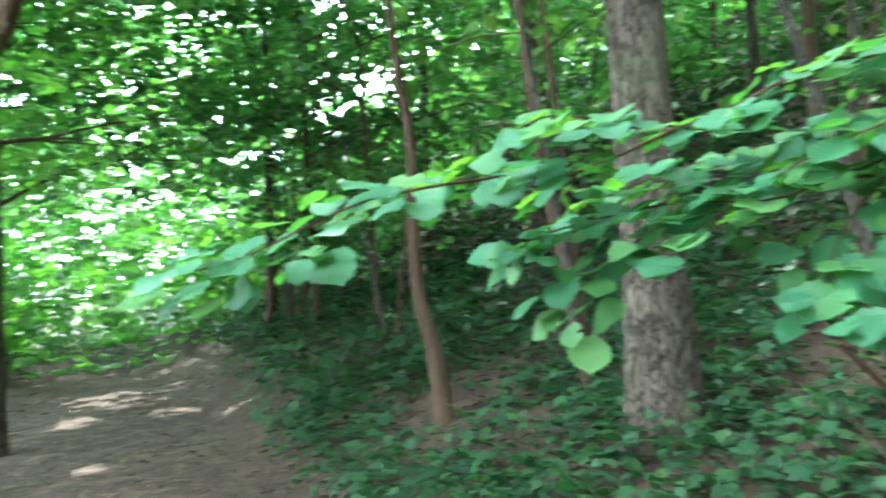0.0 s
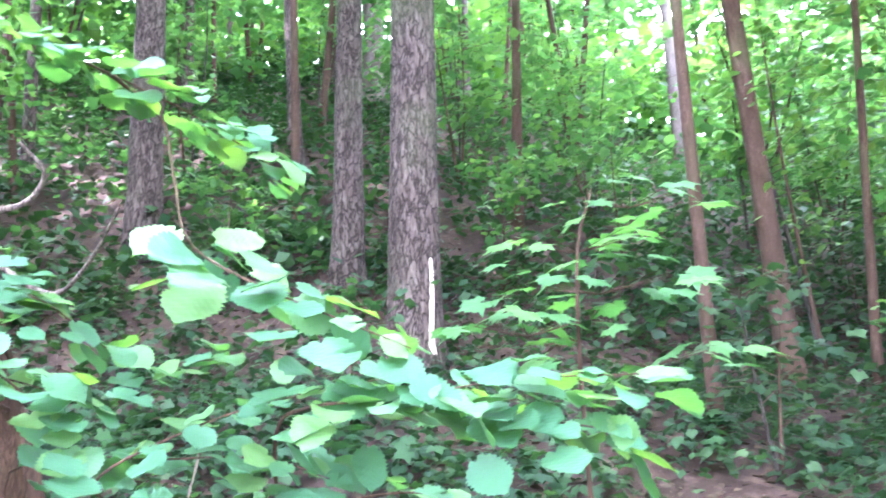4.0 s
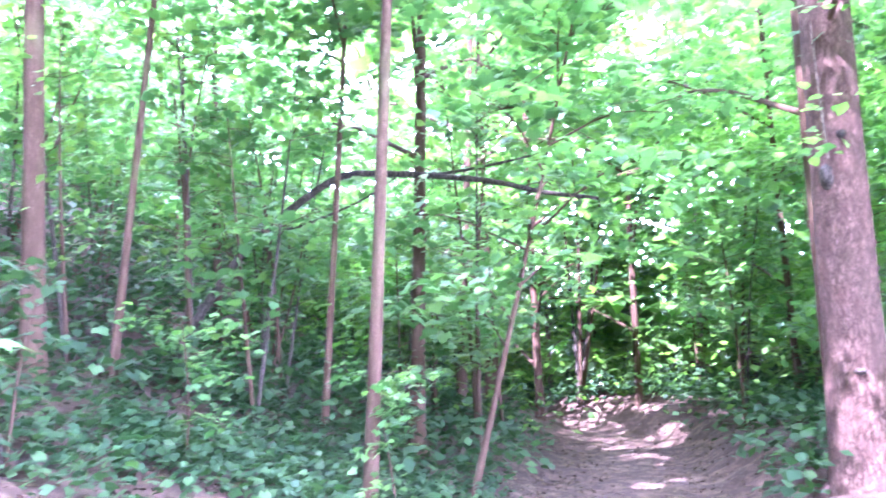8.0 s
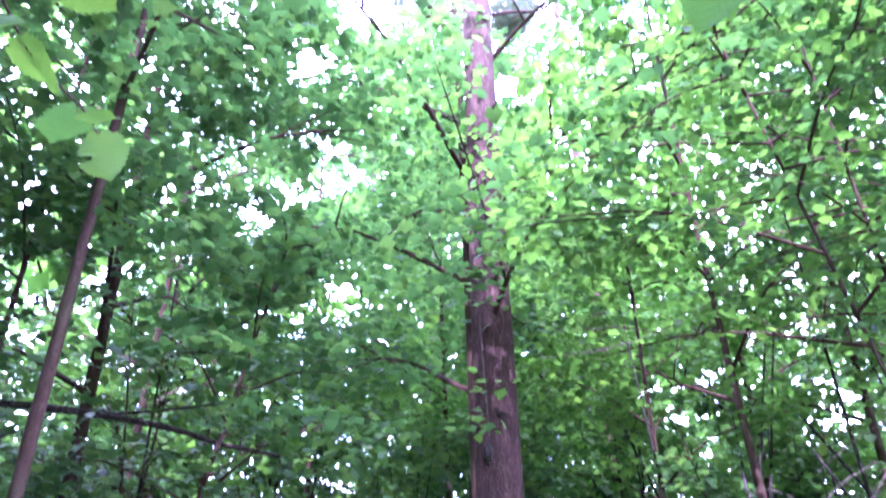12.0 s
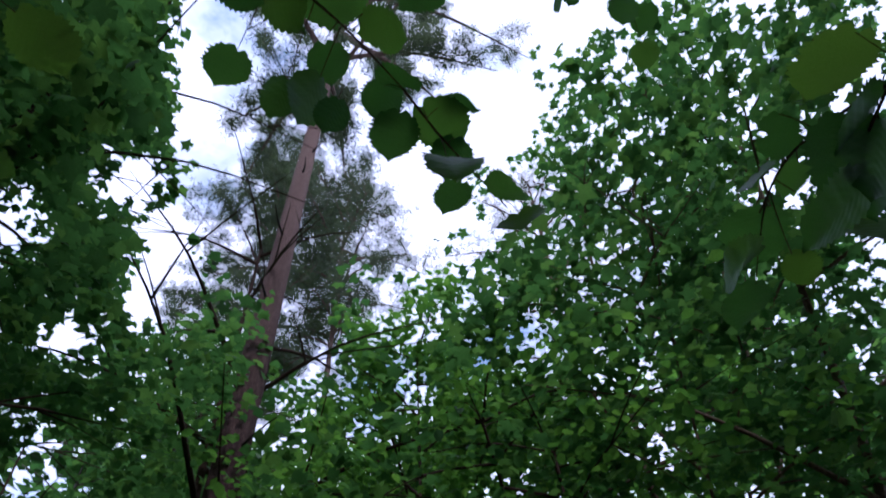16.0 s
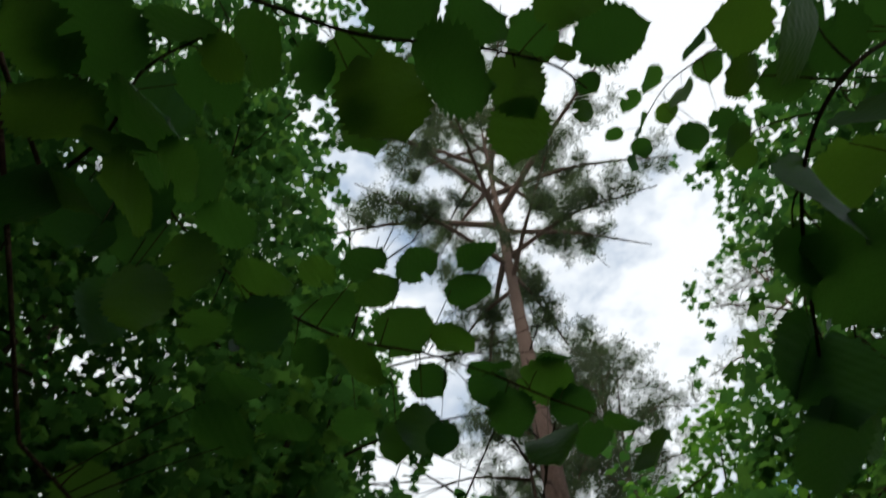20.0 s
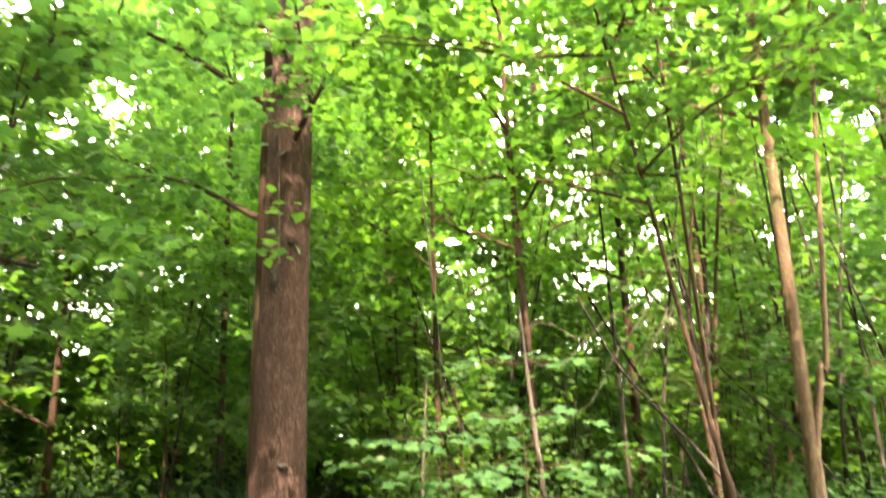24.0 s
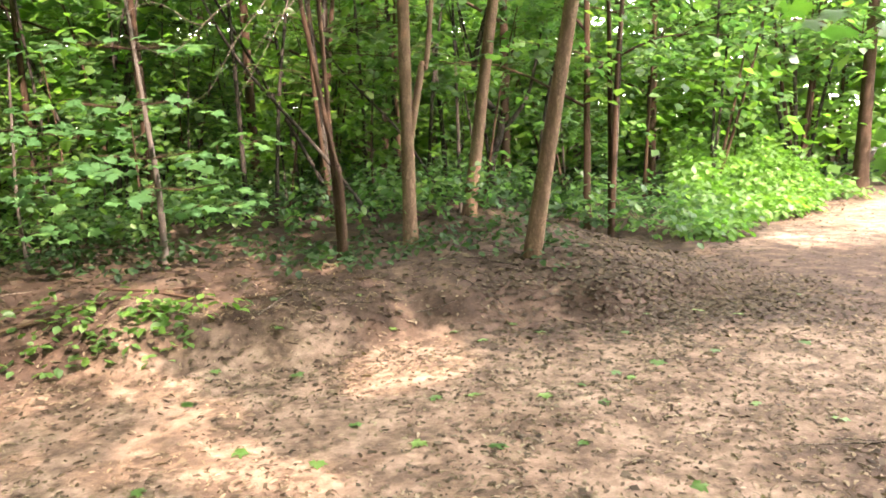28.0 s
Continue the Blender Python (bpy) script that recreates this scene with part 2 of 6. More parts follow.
def ground_material():
    """Dusty trodden soil that gives way to dark humus and red-brown leaf mould, also where the mask paints in shade."""
    m, nodes, links, b = material("forest soil")
    at = nodes.new("ShaderNodeAttribute")
    at.attribute_name = "trodden"
    fine, mid = noise_of(nodes, links, 85, 6, 0.7), noise_of(nodes, links, 16, 5, 0.65)
    blot, wide = noise_of(nodes, links, 4.2, 5, 0.62), noise_of(nodes, links, 0.8, 4)
    humus = blend(nodes, links, 0.55, ramp(nodes, links, mid, [(0.32, (0.016, 0.010, 0.007)), (0.5, (0.033, 0.021, 0.015)), (0.68, (0.062, 0.041, 0.028))]),
                  ramp(nodes, links, fine, [(0.35, (0.014, 0.009, 0.007)), (0.65, (0.074, 0.049, 0.034))]))
    humus = blend(nodes, links, 0.6, humus, ramp(nodes, links, blot, [(0.35, (0.55, 0.5, 0.47)), (0.62, (1.15, 1.0, 0.92))]), "MULTIPLY")
    brown = ramp(nodes, links, mid, [(0.3, (0.053, 0.036, 0.024)), (0.52, (0.106, 0.073, 0.049)), (0.72, (0.17, 0.123, 0.086))])
    dust = ramp(nodes, links, mid, [(0.3, (0.136, 0.094, 0.066)), (0.6, (0.216, 0.156, 0.113)), (0.75, (0.285, 0.214, 0.158))])
    sand = blend(nodes, links, ramp(nodes, links, blot, [(0.44, (0, 0, 0)), (0.58, (1, 1, 1))]), brown, dust)
    sand = blend(nodes, links, 0.35, sand, ramp(nodes, links, fine, [(0.32, (0.35, 0.3, 0.27)), (0.55, (1, 1, 1))]), "MULTIPLY")
    sand = blend(nodes, links, 0.6, sand, ramp(nodes, links, wide, [(0.38, (0.62, 0.56, 0.52)), (0.58, (1, 1, 1))]), "MULTIPLY")
    add = nodes.new("ShaderNodeMath")
    add.operation = "MULTIPLY_ADD"
    links.new(blot, add.inputs[0])
    add.inputs[1].default_value = 1.6
    add.inputs[2].default_value = -0.8
    mask = nodes.new("ShaderNodeMath")
    mask.operation, mask.use_clamp = "ADD", True
    links.new(at.outputs["Fac"], mask.inputs[0])
    links.new(add.outputs["Value"], mask.inputs[1])
    links.new(blend(nodes, links, mask.outputs["Value"], humus, sand), b.inputs["Base Color"])
    b.inputs["Roughness"].default_value = 0.95
    b.inputs["Specular IOR Level"].default_value = 0.2
    bump_to(nodes, links, b, blend(nodes, links, 0.5, mid, fine), 0.55, 0.014)
    return m


SOIL = ground_material()

# ---- mesh helpers ----
rng = np.random.default_rng(7)


def mesh_of(name, verts, faces, mat, smooth=False):
    """verts (n, 3) and faces (m, k) of one k, fast."""
    me = bpy.data.meshes.new(name)
    verts, faces = np.asarray(verts, np.float32), np.asarray(faces, np.int32)
    k = faces.shape[1]
    me.vertices.add(len(verts))
    me.vertices.foreach_set("co", verts.ravel())
    me.loops.add(faces.size)
    me.loops.foreach_set("vertex_index", faces.ravel())
    me.polygons.add(len(faces))
    me.polygons.foreach_set("loop_start", np.arange(0, faces.size, k, dtype=np.int32))
    me.polygons.foreach_set("loop_total", np.full(len(faces), k, np.int32))
    me.update(calc_edges=True)
    if smooth:
        me.shade_smooth()
    me.materials.append(mat)
    return me


def part(name, me, parent, label=""):
    ob = new(name, me)
    ob.parent = parent
    return tagged(ob, label)


def thing(name, label, category, group="", at=(0, 0, 0)):
    ob = new(name)
    ob.empty_display_size = 0.2
    ob.location = at
    return tagged(ob, label, category, group)


def curve_points(points, n):
    """n points along a smooth line through the given ones."""
    p = np.asarray(points, float)
    if len(p) == 2:
        return p[0] + (p[1] - p[0]) * np.linspace(0, 1, n)[:, None]
    e = np.vstack([2 * p[0] - p[1], p, 2 * p[-1] - p[-2]])
    u = np.linspace(0, len(p) - 1 - 1e-6, n)
    i, f = u.astype(int), (u % 1)[:, None]
    a, b, c, d = e[i], e[i + 1], e[i + 2], e[i + 3]
    return 0.5 * (2 * b + (c - a) * f + (2 * a - 5 * b + 4 * c - d) * f ** 2 + (3 * b - a - 3 * c + d) * f ** 3)


def tube(points, r0, r1, sides=8, n=None, rough=0.0, flare=0.0, power=1.0, reach=0.35):
    """Vertices and quads of a tapered, slightly uneven tube."""
    n = n or max(4, 3 * len(points))
    c = curve_points(points, n)
    t = np.gradient(c, axis=0)
    t /= np.linalg.norm(t, axis=1)[:, None]
    up = np.where(np.abs(t[:, 2:]) > 0.9, [[1.0, 0, 0]], [[0, 0, 1.0]])
    a = np.cross(t, up)
    a /= np.linalg.norm(a, axis=1)[:, None]
    b = np.cross(t, a)
    u = np.linspace(0, 1, n)
    r = r0 + (r1 - r0) * u ** power
    length = np.linalg.norm(np.diff(c, axis=0), axis=1).sum()
    if flare:
        r = r * (1 + flare * np.exp(-u * length / reach))
    w = np.linspace(0, 2 * np.pi, sides, endpoint=False)
    ph = rng.uniform(0, 6.28, 6)
    rr = r[:, None] * (1 + rough * (np.sin(3 * w + ph[0] + 3 * u[:, None]) * 0.5 + np.sin(5 * w + ph[1] - 7 * u[:, None]) * 0.3 + rng.normal(0, 0.35, (n, sides))))
    if flare:
        rr = rr * (1 + 0.35 * flare * np.exp(-u * length / (0.7 * reach))[:, None] * np.sin(4 * w + ph[2]))
    v = c[:, None] + rr[..., None] * (np.cos(w)[None, :, None] * a[:, None] + np.sin(w)[None, :, None] * b[:, None])
    i, j = np.meshgrid(np.arange(n - 1), np.arange(sides), indexing="ij")
    k = (j + 1) % sides
    q = np.stack([i * sides + j, i * sides + k, (i + 1) * sides + k, (i + 1) * sides + j], -1).reshape(-1, 4)
    return v.reshape(-1, 3), q


def joined(pieces):
    vs, fs, off = [], [], 0
    for v, f in pieces:
        vs.append(v)
        fs.append(f + off)
        off += len(v)
    return np.vstack(vs), np.vstack(fs)


def maple_template(lobes):
    """A lobed leaf one unit wide, petiole at the origin, one quad a lobe."""
    if lobes == 5:
        tips = [(-0.40, 0.03), (-0.56, 0.50), (0.0, 0.98), (0.56, 0.50), (0.40, 0.03)]
        notch = [(-0.08, -0.09), (-0.31, 0.22), (-0.23, 0.58), (0.23, 0.58), (0.31, 0.22), (0.08, -0.09)]
    else:
        tips = [(-0.5, 0.36), (0.0, 0.95), (0.5, 0.36)]
        notch = [(-0.2, -0.08), (-0.3, 0.6), (0.3, 0.6), (0.2, -0.08)]
    v = [(0, 0.2, 0.03)] + [(x, y, -0.07) for x, y in tips] + [(x, y, 0.02) for x, y in notch]
    return np.array(v), np.array([(0, lobes + 1 + i, 1 + i, lobes + 2 + i) for i in range(lobes)])


def oval_template():
    """A pointed oval leaf folded along its rib, two quads."""
    v = [(0, 0, 0), (-0.36, 0.35, 0.05), (-0.28, 0.72, 0.03), (0, 1.0, -0.10), (0.28, 0.72, 0.03), (0.36, 0.35, 0.05)]
    return np.array(v, float), np.array([(0, 3, 2, 1), (0, 5, 4, 3)])


def quad_template():
    v = [(0, 0, 0), (-0.42, 0.5, 0.05), (0, 1.0, -0.08), (0.42, 0.5, 0.05)]
    return np.array(v, float), np.array([(0, 1, 2, 3)])


def tuft_template(n=5):
    """A shock of pine needles: n thin blades."""
    v, f = [], []
    for k in range(n):
        a, e = 2.4 * k, 0.25 + 0.9 * ((k * 0.37) % 1)
        d = np.array([math.cos(a) * math.cos(e), math.sin(a) * math.cos(e), math.sin(e)])
        s = np.cross(d, [0.3, 0.2, 0.9])
        s /= np.linalg.norm(s)
        v += [-s * 0.05, d * 0.55 - s * 0.07, d, d * 0.55 + s * 0.07]
        f.append([4 * k, 4 * k + 1, 4 * k + 2, 4 * k + 3])
    return np.array(v), np.array(f)


def chip_template():
    """A narrow curled crumb of dry leaf."""
    v = [(-0.16, 0, 0), (0.14, 0.04, 0.02), (0.2, 0.5, 0.12), (-0.12, 0.55, 0.10), (0.08, 1.0, 0.0), (-0.05, 0.96, 0.02)]
    return np.array(v, float), np.array([(0, 1, 2, 3), (3, 2, 4, 5)])


CHIP_T = chip_template()
MAPLE_T, MAPLE_N, OVAL_T, QUAD_T, TUFT_T = maple_template(3), maple_template(5), oval_template(), quad_template(), tuft_template()


def scatter(template, at, size, yaw=None, tilt=0.45, roll=0.35):
    """Copies of a leaf template at the places given: each turned at random, tilted by about tilt radians."""
    tv, tf = template
    n = len(at)
    yaw = rng.uniform(0, 2 * np.pi, n) if yaw is None else yaw
    pit = rng.normal(-0.25, tilt, n)
    rol = rng.normal(0, roll, n)
    cy, sy, cp, sp, cr, sr = np.cos(yaw), np.sin(yaw), np.cos(pit), np.sin(pit), np.cos(rol), np.sin(rol)
    one, zero = np.ones(n), np.zeros(n)
    rz = np.stack([cy, -sy, zero, sy, cy, zero, zero, zero, one], -1).reshape(n, 3, 3)
    rx = np.stack([one, zero, zero, zero, cp, -sp, zero, sp, cp], -1).reshape(n, 3, 3)
    ry = np.stack([cr, zero, sr, zero, one, zero, -sr, zero, cr], -1).reshape(n, 3, 3)
    m = rz @ rx @ ry
    size = np.broadcast_to(size, n)
    v = np.einsum("nij,kj->nki", m, tv) * size[:, None, None] + np.asarray(at)[:, None, :]
    f = tf[None] + (np.arange(n) * len(tv))[:, None, None]
    return v.reshape(-1, 3), f.reshape(-1, tf.shape[1])


def smoothstep(a, b, x):
    t = np.clip((x - a) / (b - a), 0, 1)
    return t * t * (3 - 2 * t)


# ---- ground ----
PATHS = [np.array(p, float) for p in (
    [(0.8, -2.2), (2.3, -3.4), (3.5, -4.25)],
    [(3.5, -4.25), (5.2, -5.45), (6.75, -6.95), (8.35, -8.55), (9.7, -9.5), (11.4, -9.9), (13.5, -9.4)],
    [(0.8, -2.6), (-0.6, -0.6), (-2.4, 3.5), (-4.0, 8.0), (-6.2, 14), (-10, 24)],
    [(0.5, -3.4), (-2.5, -4.6), (-6.5, -7.4), (-11, -10.5), (-20, -15)],
    [(1.6, -3.6), (0.2, -3.9), (-1.2, -3.6)])]
WIDTHS = (1.05, 0.68, 1.45, 1.5, 1.35)


def path_distance(x, y):
    """How far outside the trodden ground a place lies, less than 0 on it."""
    best = np.full(np.shape(x), 1e9)
    for line, w in zip(PATHS, WIDTHS):
        for (ax, ay), (bx, by) in zip(line[:-1], line[1:]):
            t = np.clip(((x - ax) * (bx - ax) + (y - ay) * (by - ay)) / ((bx - ax) ** 2 + (by - ay) ** 2), 0, 1)
            best = np.minimum(best, np.hypot(x - ax - t * (bx - ax), y - ay - t * (by - ay)) - w)
    return best


def ripple(x, y):
    return 0.5 * np.sin(1.7 * x + 0.6 * y) * np.sin(1.3 * y - 0.8 * x + 1) + 0.3 * np.sin(3.9 * x - 1.1 * y + 2) * np.sin(3.1 * y + 0.7 * x)


CLODS = [(rng.uniform(4, 17), rng.uniform(0, 6.28), rng.uniform(0, 6.28)) for _ in range(16)]


def clods(x, y):
    """Small unevenness of the floor, in metres."""
    return sum(0.03 / f * np.sin(f * (x * math.cos(a) + y * math.sin(a)) + p + 0.8 * np.sin(1.3 * x + p) * np.sin(1.1 * y - p)) for f, a, p in CLODS)


def height(x, y):
    """The lie of the land: a steep wooded slope to the east, a low bank south of the clearing."""
    x, y = np.asarray(x, float), np.asarray(y, float)
    s1, s2 = 0.906 * x + 0.423 * y - 1.3, 0.67 * x + 0.74 * y - 0.37
    k = np.clip(0.5 + 0.5 * (s2 - s1), 0, 1)
    s = np.maximum(s2 * (1 - k) + s1 * k - k * (1 - k), 0)
    h = 0.36 * np.minimum(s, 4.5) + 0.64 * np.clip(s - 4.5, 0, 12.5) + 0.05 * np.maximum(s - 17, 0)
    edge = -4.62 - 0.25 * np.abs(x + 0.5) * (x < -0.5) + 0.12 * np.sin(2.1 * x) + 0.07 * np.sin(5.3 * x + 1.0) + 0.03 * np.sin(11.0 * x)
    bank = (0.55 * smoothstep(0, 1.7, edge - y) + 0.45 * smoothstep(0.35, 0.75, edge - y)) * smoothstep(-4.2, -2.2, x) * smoothstep(3.9, 2.9, x - 0.55 * (y + 6.8))
    far_bank = smoothstep(0.0, 1.3, path_distance(x, y)) * smoothstep(3.9, 5.4, x) * smoothstep(-4.5, -6.5, y + 0.25 * x) * smoothstep(0.6, -0.3, s)
    h = h + 0.42 * bank + 0.75 * far_bank
    rough = 0.02 + 0.07 * smoothstep(0.0, 1.5, path_distance(x, y))
    return h + rough * ripple(x, y) + clods(x, y) * (0.35 + 0.65 * smoothstep(-0.4, 0.6, path_distance(x, y)))


def axis_steps(lo, hi, fine, far):
    inner = np.arange(lo, hi + 1e-6, fine)
    out, s = [], fine
    p = hi
    while p < far:
        s *= 1.16
        p += s
        out.append(p)
    out = np.array(out)
    return np.concatenate([(lo + hi - out)[::-1], inner, out])


gx, gy = axis_steps(-9, 12, 0.11, 260), axis_steps(-13, 9, 0.11, 260)
GX, GY = np.meshgrid(gx, gy, indexing="ij")
ni, nj = GX.shape
ii, jj = np.meshgrid(np.arange(ni - 1), np.arange(nj - 1), indexing="ij")
quads = np.stack([ii * nj + jj, (ii + 1) * nj + jj, (ii + 1) * nj + jj + 1, ii * nj + jj + 1], -1).reshape(-1, 4)
gz = height(GX, GY) + rng.normal(0, 1, GX.shape) * (0.001 + 0.006 * smoothstep(-0.2, 0.6, path_distance(GX, GY)))
ground_me = mesh_of("ground", np.stack([GX, GY, gz], -1).reshape(-1, 3), quads, SOIL, smooth=True)
trodden = smoothstep(0.35, -0.45, path_distance(GX, GY) + 0.25 * ripple(GX * 1.5, GY * 1.5))
# mask lowered for litter, and to paint in shade by trees, lane and north
trodden = trodden * (1 - 0.75 * smoothstep(-4.9, -5.5, GY + 0.12 * np.sin(2.7 * GX)) * smoothstep(0.6, -0.3, GX) * smoothstep(-4.5, -3.0, GX)) * (1 - 0.95 * smoothstep(-0.5, 2.0, GY)) * (1 - 0.9 * smoothstep(-0.5, -1.8, GX) * smoothstep(-8.6, -7.0, GY) * smoothstep(-4.5, -5.2, GY + 0.15 * np.sin(1.9 * GX))) * (1 - 0.8 * smoothstep(2.0, 3.4, GX))
bank_soil = 0.1 * smoothstep(2.2, 0.2, path_distance(GX, GY)) * (GY < -3)
ground_me.attributes.new("trodden", "FLOAT", "POINT").data.foreach_set("value", np.maximum(trodden, bank_soil).ravel().astype(np.float32))
tagged(new("ground", ground_me), "bare trodden brown soil and leaf-strewn woodland floor", "ground", kind="structure")


def on_ground(x, y, dz=0.0):
    return (x, y, float(height(x, y)) + dz)

# ---- trees ----


def view_gap(p):
    """True where leaves are cleared to fit the camera's view of the sky: an uneven strip over the path that widens with
    height.
    """
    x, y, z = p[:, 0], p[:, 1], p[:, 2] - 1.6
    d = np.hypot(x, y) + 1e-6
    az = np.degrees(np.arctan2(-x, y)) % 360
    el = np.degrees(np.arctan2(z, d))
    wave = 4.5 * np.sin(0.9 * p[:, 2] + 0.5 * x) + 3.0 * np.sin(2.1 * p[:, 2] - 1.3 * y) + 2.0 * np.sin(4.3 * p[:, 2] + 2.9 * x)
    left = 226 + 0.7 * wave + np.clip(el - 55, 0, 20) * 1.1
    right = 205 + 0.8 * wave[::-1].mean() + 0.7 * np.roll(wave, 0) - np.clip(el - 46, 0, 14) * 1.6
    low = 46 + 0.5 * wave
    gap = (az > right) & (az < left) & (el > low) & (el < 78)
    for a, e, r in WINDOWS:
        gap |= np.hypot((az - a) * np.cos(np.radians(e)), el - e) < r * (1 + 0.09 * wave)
    return gap


# bearing, height and half width, in degrees from the camera's standpoint, of canopy chinks fitted to its view
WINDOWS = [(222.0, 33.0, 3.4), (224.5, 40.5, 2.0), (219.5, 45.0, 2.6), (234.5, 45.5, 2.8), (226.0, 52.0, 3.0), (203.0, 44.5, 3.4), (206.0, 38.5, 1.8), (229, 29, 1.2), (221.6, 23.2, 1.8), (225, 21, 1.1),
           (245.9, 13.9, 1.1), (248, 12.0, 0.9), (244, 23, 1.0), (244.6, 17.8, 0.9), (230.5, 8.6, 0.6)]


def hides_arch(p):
    """True for leaves that hide the arched stem from the camera, cleared along its view rays."""
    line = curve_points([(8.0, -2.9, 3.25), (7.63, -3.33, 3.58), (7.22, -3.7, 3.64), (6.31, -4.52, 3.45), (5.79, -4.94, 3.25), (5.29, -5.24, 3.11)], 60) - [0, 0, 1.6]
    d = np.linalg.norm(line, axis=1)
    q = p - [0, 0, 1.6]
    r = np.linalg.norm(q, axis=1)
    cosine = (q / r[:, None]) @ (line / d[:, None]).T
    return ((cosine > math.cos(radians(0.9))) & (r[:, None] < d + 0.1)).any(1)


# chinks in the crowns that let the sun down: place on the floor and half width
CLEARING_FLECKS = [(-0.55, -5.2, 0.26), (-0.35, -4.35, 0.26), (-0.6, -4.85, 0.5), (-0.75, -4.55, 0.36), (-0.3, -4.65, 0.25), (-0.45, -5.15, 0.2), (-0.9, -4.75, 0.16), (1.75, -5, 0.26), (1.3, -5.15, 0.26), (0.85, -5.3, 0.22), (0.5, -5.45, 0.15), (-0.2, -6.15, 0.18), (-0.05, -5.85, 0.14), (1.4, -4.1, 0.14), (0.8, -3.9, 0.16), (0.5, -3.3, 0.32), (0.15, -3.15, 0.25), (-0.4, -3.3, 0.16), (-1.5, -4.9, 0.16), (-1.7, -5.2, 0.12), (-1.2, -4.1, 0.13), (-2, -5.6, 0.12), (0.9, -4.4, 0.2), (0.6, -6.4, 0.18), (-5.2, 12, 0.8), (-3.4, 7.2, 0.25)]
LANE_FLECKS = [(8.2, -8.3, 0.4), (9.6, -9.4, 0.7), (11.2, -9.9, 0.9), (6.4, -6.7, 0.25), (13.0, -8.8, 0.9), (12.6, -12.4, 1.0), (4.6, -6, 0.25), (6.1, -7, 0.12), (6.5, -7.3, 0.16), (6.3, -7.5, 0.1), (7.5, -8.1, 0.15), (7.8, -8.5, 0.18), (7.3, -8.5, 0.1), (9.4, -10.4, 0.4), (10.5, -12, 0.8), (12.2, -11.2, 0.9), (11.5, -13.5, 0.9), (8.5, -11, 0.5), (7.2, -10.2, 0.5), (10.8, -9.4, 0.7), (3.2, -11, 0.7)]
WOOD_FLECKS = [(-7.6, -9, 0.9), (-6, -7.6, 0.5), (-8.5, -9.8, 0.8), (-6.3, -10.2, 0.5), (-5.2, -9.8, 0.5), (-7.6, -11, 0.9), (-4.4, -7.4, 0.25), (-3.6, -6.8, 0.2), (-2.2, -8.6, 0.5), (-3.4, -9.2, 0.5), (1, -7.1, 0.35), (1.6, -7.2, 0.35), (2.4, -7.5, 0.4)]
BANK_FLECKS = [(0.6, -7, 0.25), (-2.9, -10.3, 0.5), (-4.5, -10.8, 0.5), (-1.9, -10, 0.5), (0.8, -9.8, 0.5), (2.4, -9.6, 0.5), (1.6, -8.8, 0.5), (-0.2, -9, 0.5), (0.3, -11, 0.5), (1.8, -10.6, 0.5), (-1.9, -8.1, 0.3), (-1.2, -7.9, 0.2), (-2.6, -7.6, 0.25)]
FLECKS = CLEARING_FLECKS + LANE_FLECKS + WOOD_FLECKS + BANK_FLECKS
for _ in range(26):
    FLECKS.append((rng.uniform(-5.5, 4.5), rng.uniform(-18, -12.2), rng.uniform(0.35, 0.8)))
for _ in range(10):
    FLECKS.append((rng.uniform(9, 15), rng.uniform(-15, -8), rng.uniform(0.4, 0.8)))
north = np.random.default_rng(3)
for _ in range(14):
    FLECKS.append((north.uniform(-9, 2), north.uniform(9, 18), north.uniform(0.25, 0.5)))
for _ in range(70):
    FLECKS.append((rng.uniform(-1.4, 1.8), rng.uniform(-6.2, -2.6), rng.uniform(0.05, 0.15)))


def lets_sun_by(p):
    """True where the crown has a hole that lets a fleck of sun down to the floor."""
    hole = np.zeros(len(p), bool)
    w = np.array(sun_way)
    for x, y, r in FLECKS:
        o = p - [x, y, float(height(x, y)) + 0.3]
        t = o @ w
        hole |= (np.einsum("ij,ij->i", o, o) - t * t < r * r) & (t > 1.5)
    return hole


def limbs_of(axis, z0, z1, R, n, droop=0.1, rise=0.35):
    """Limbs that leave the trunk between two heights: start, bend and end of each."""
    out = []
    for k in range(n):
        u = (k + rng.uniform(0.1, 0.9)) / n
        z = z0 + (z1 - z0) * u ** 0.9
        i = np.clip(np.searchsorted(axis[:, 2], z), 1, len(axis) - 1)
        s = axis[i]
        a = 2.399 * k + rng.uniform(-0.5, 0.5)
        reach = R * (1.0 - 0.65 * max(0, u - 0.35) / 0.65) * rng.uniform(0.55, 1.05)
        d = np.array([math.cos(a), math.sin(a), 0])
        out.append((s, s + d * reach * 0.5 + [0, 0, reach * rise * 0.7], s + d * reach + [0, 0, reach * (rise - droop)]))
    return out


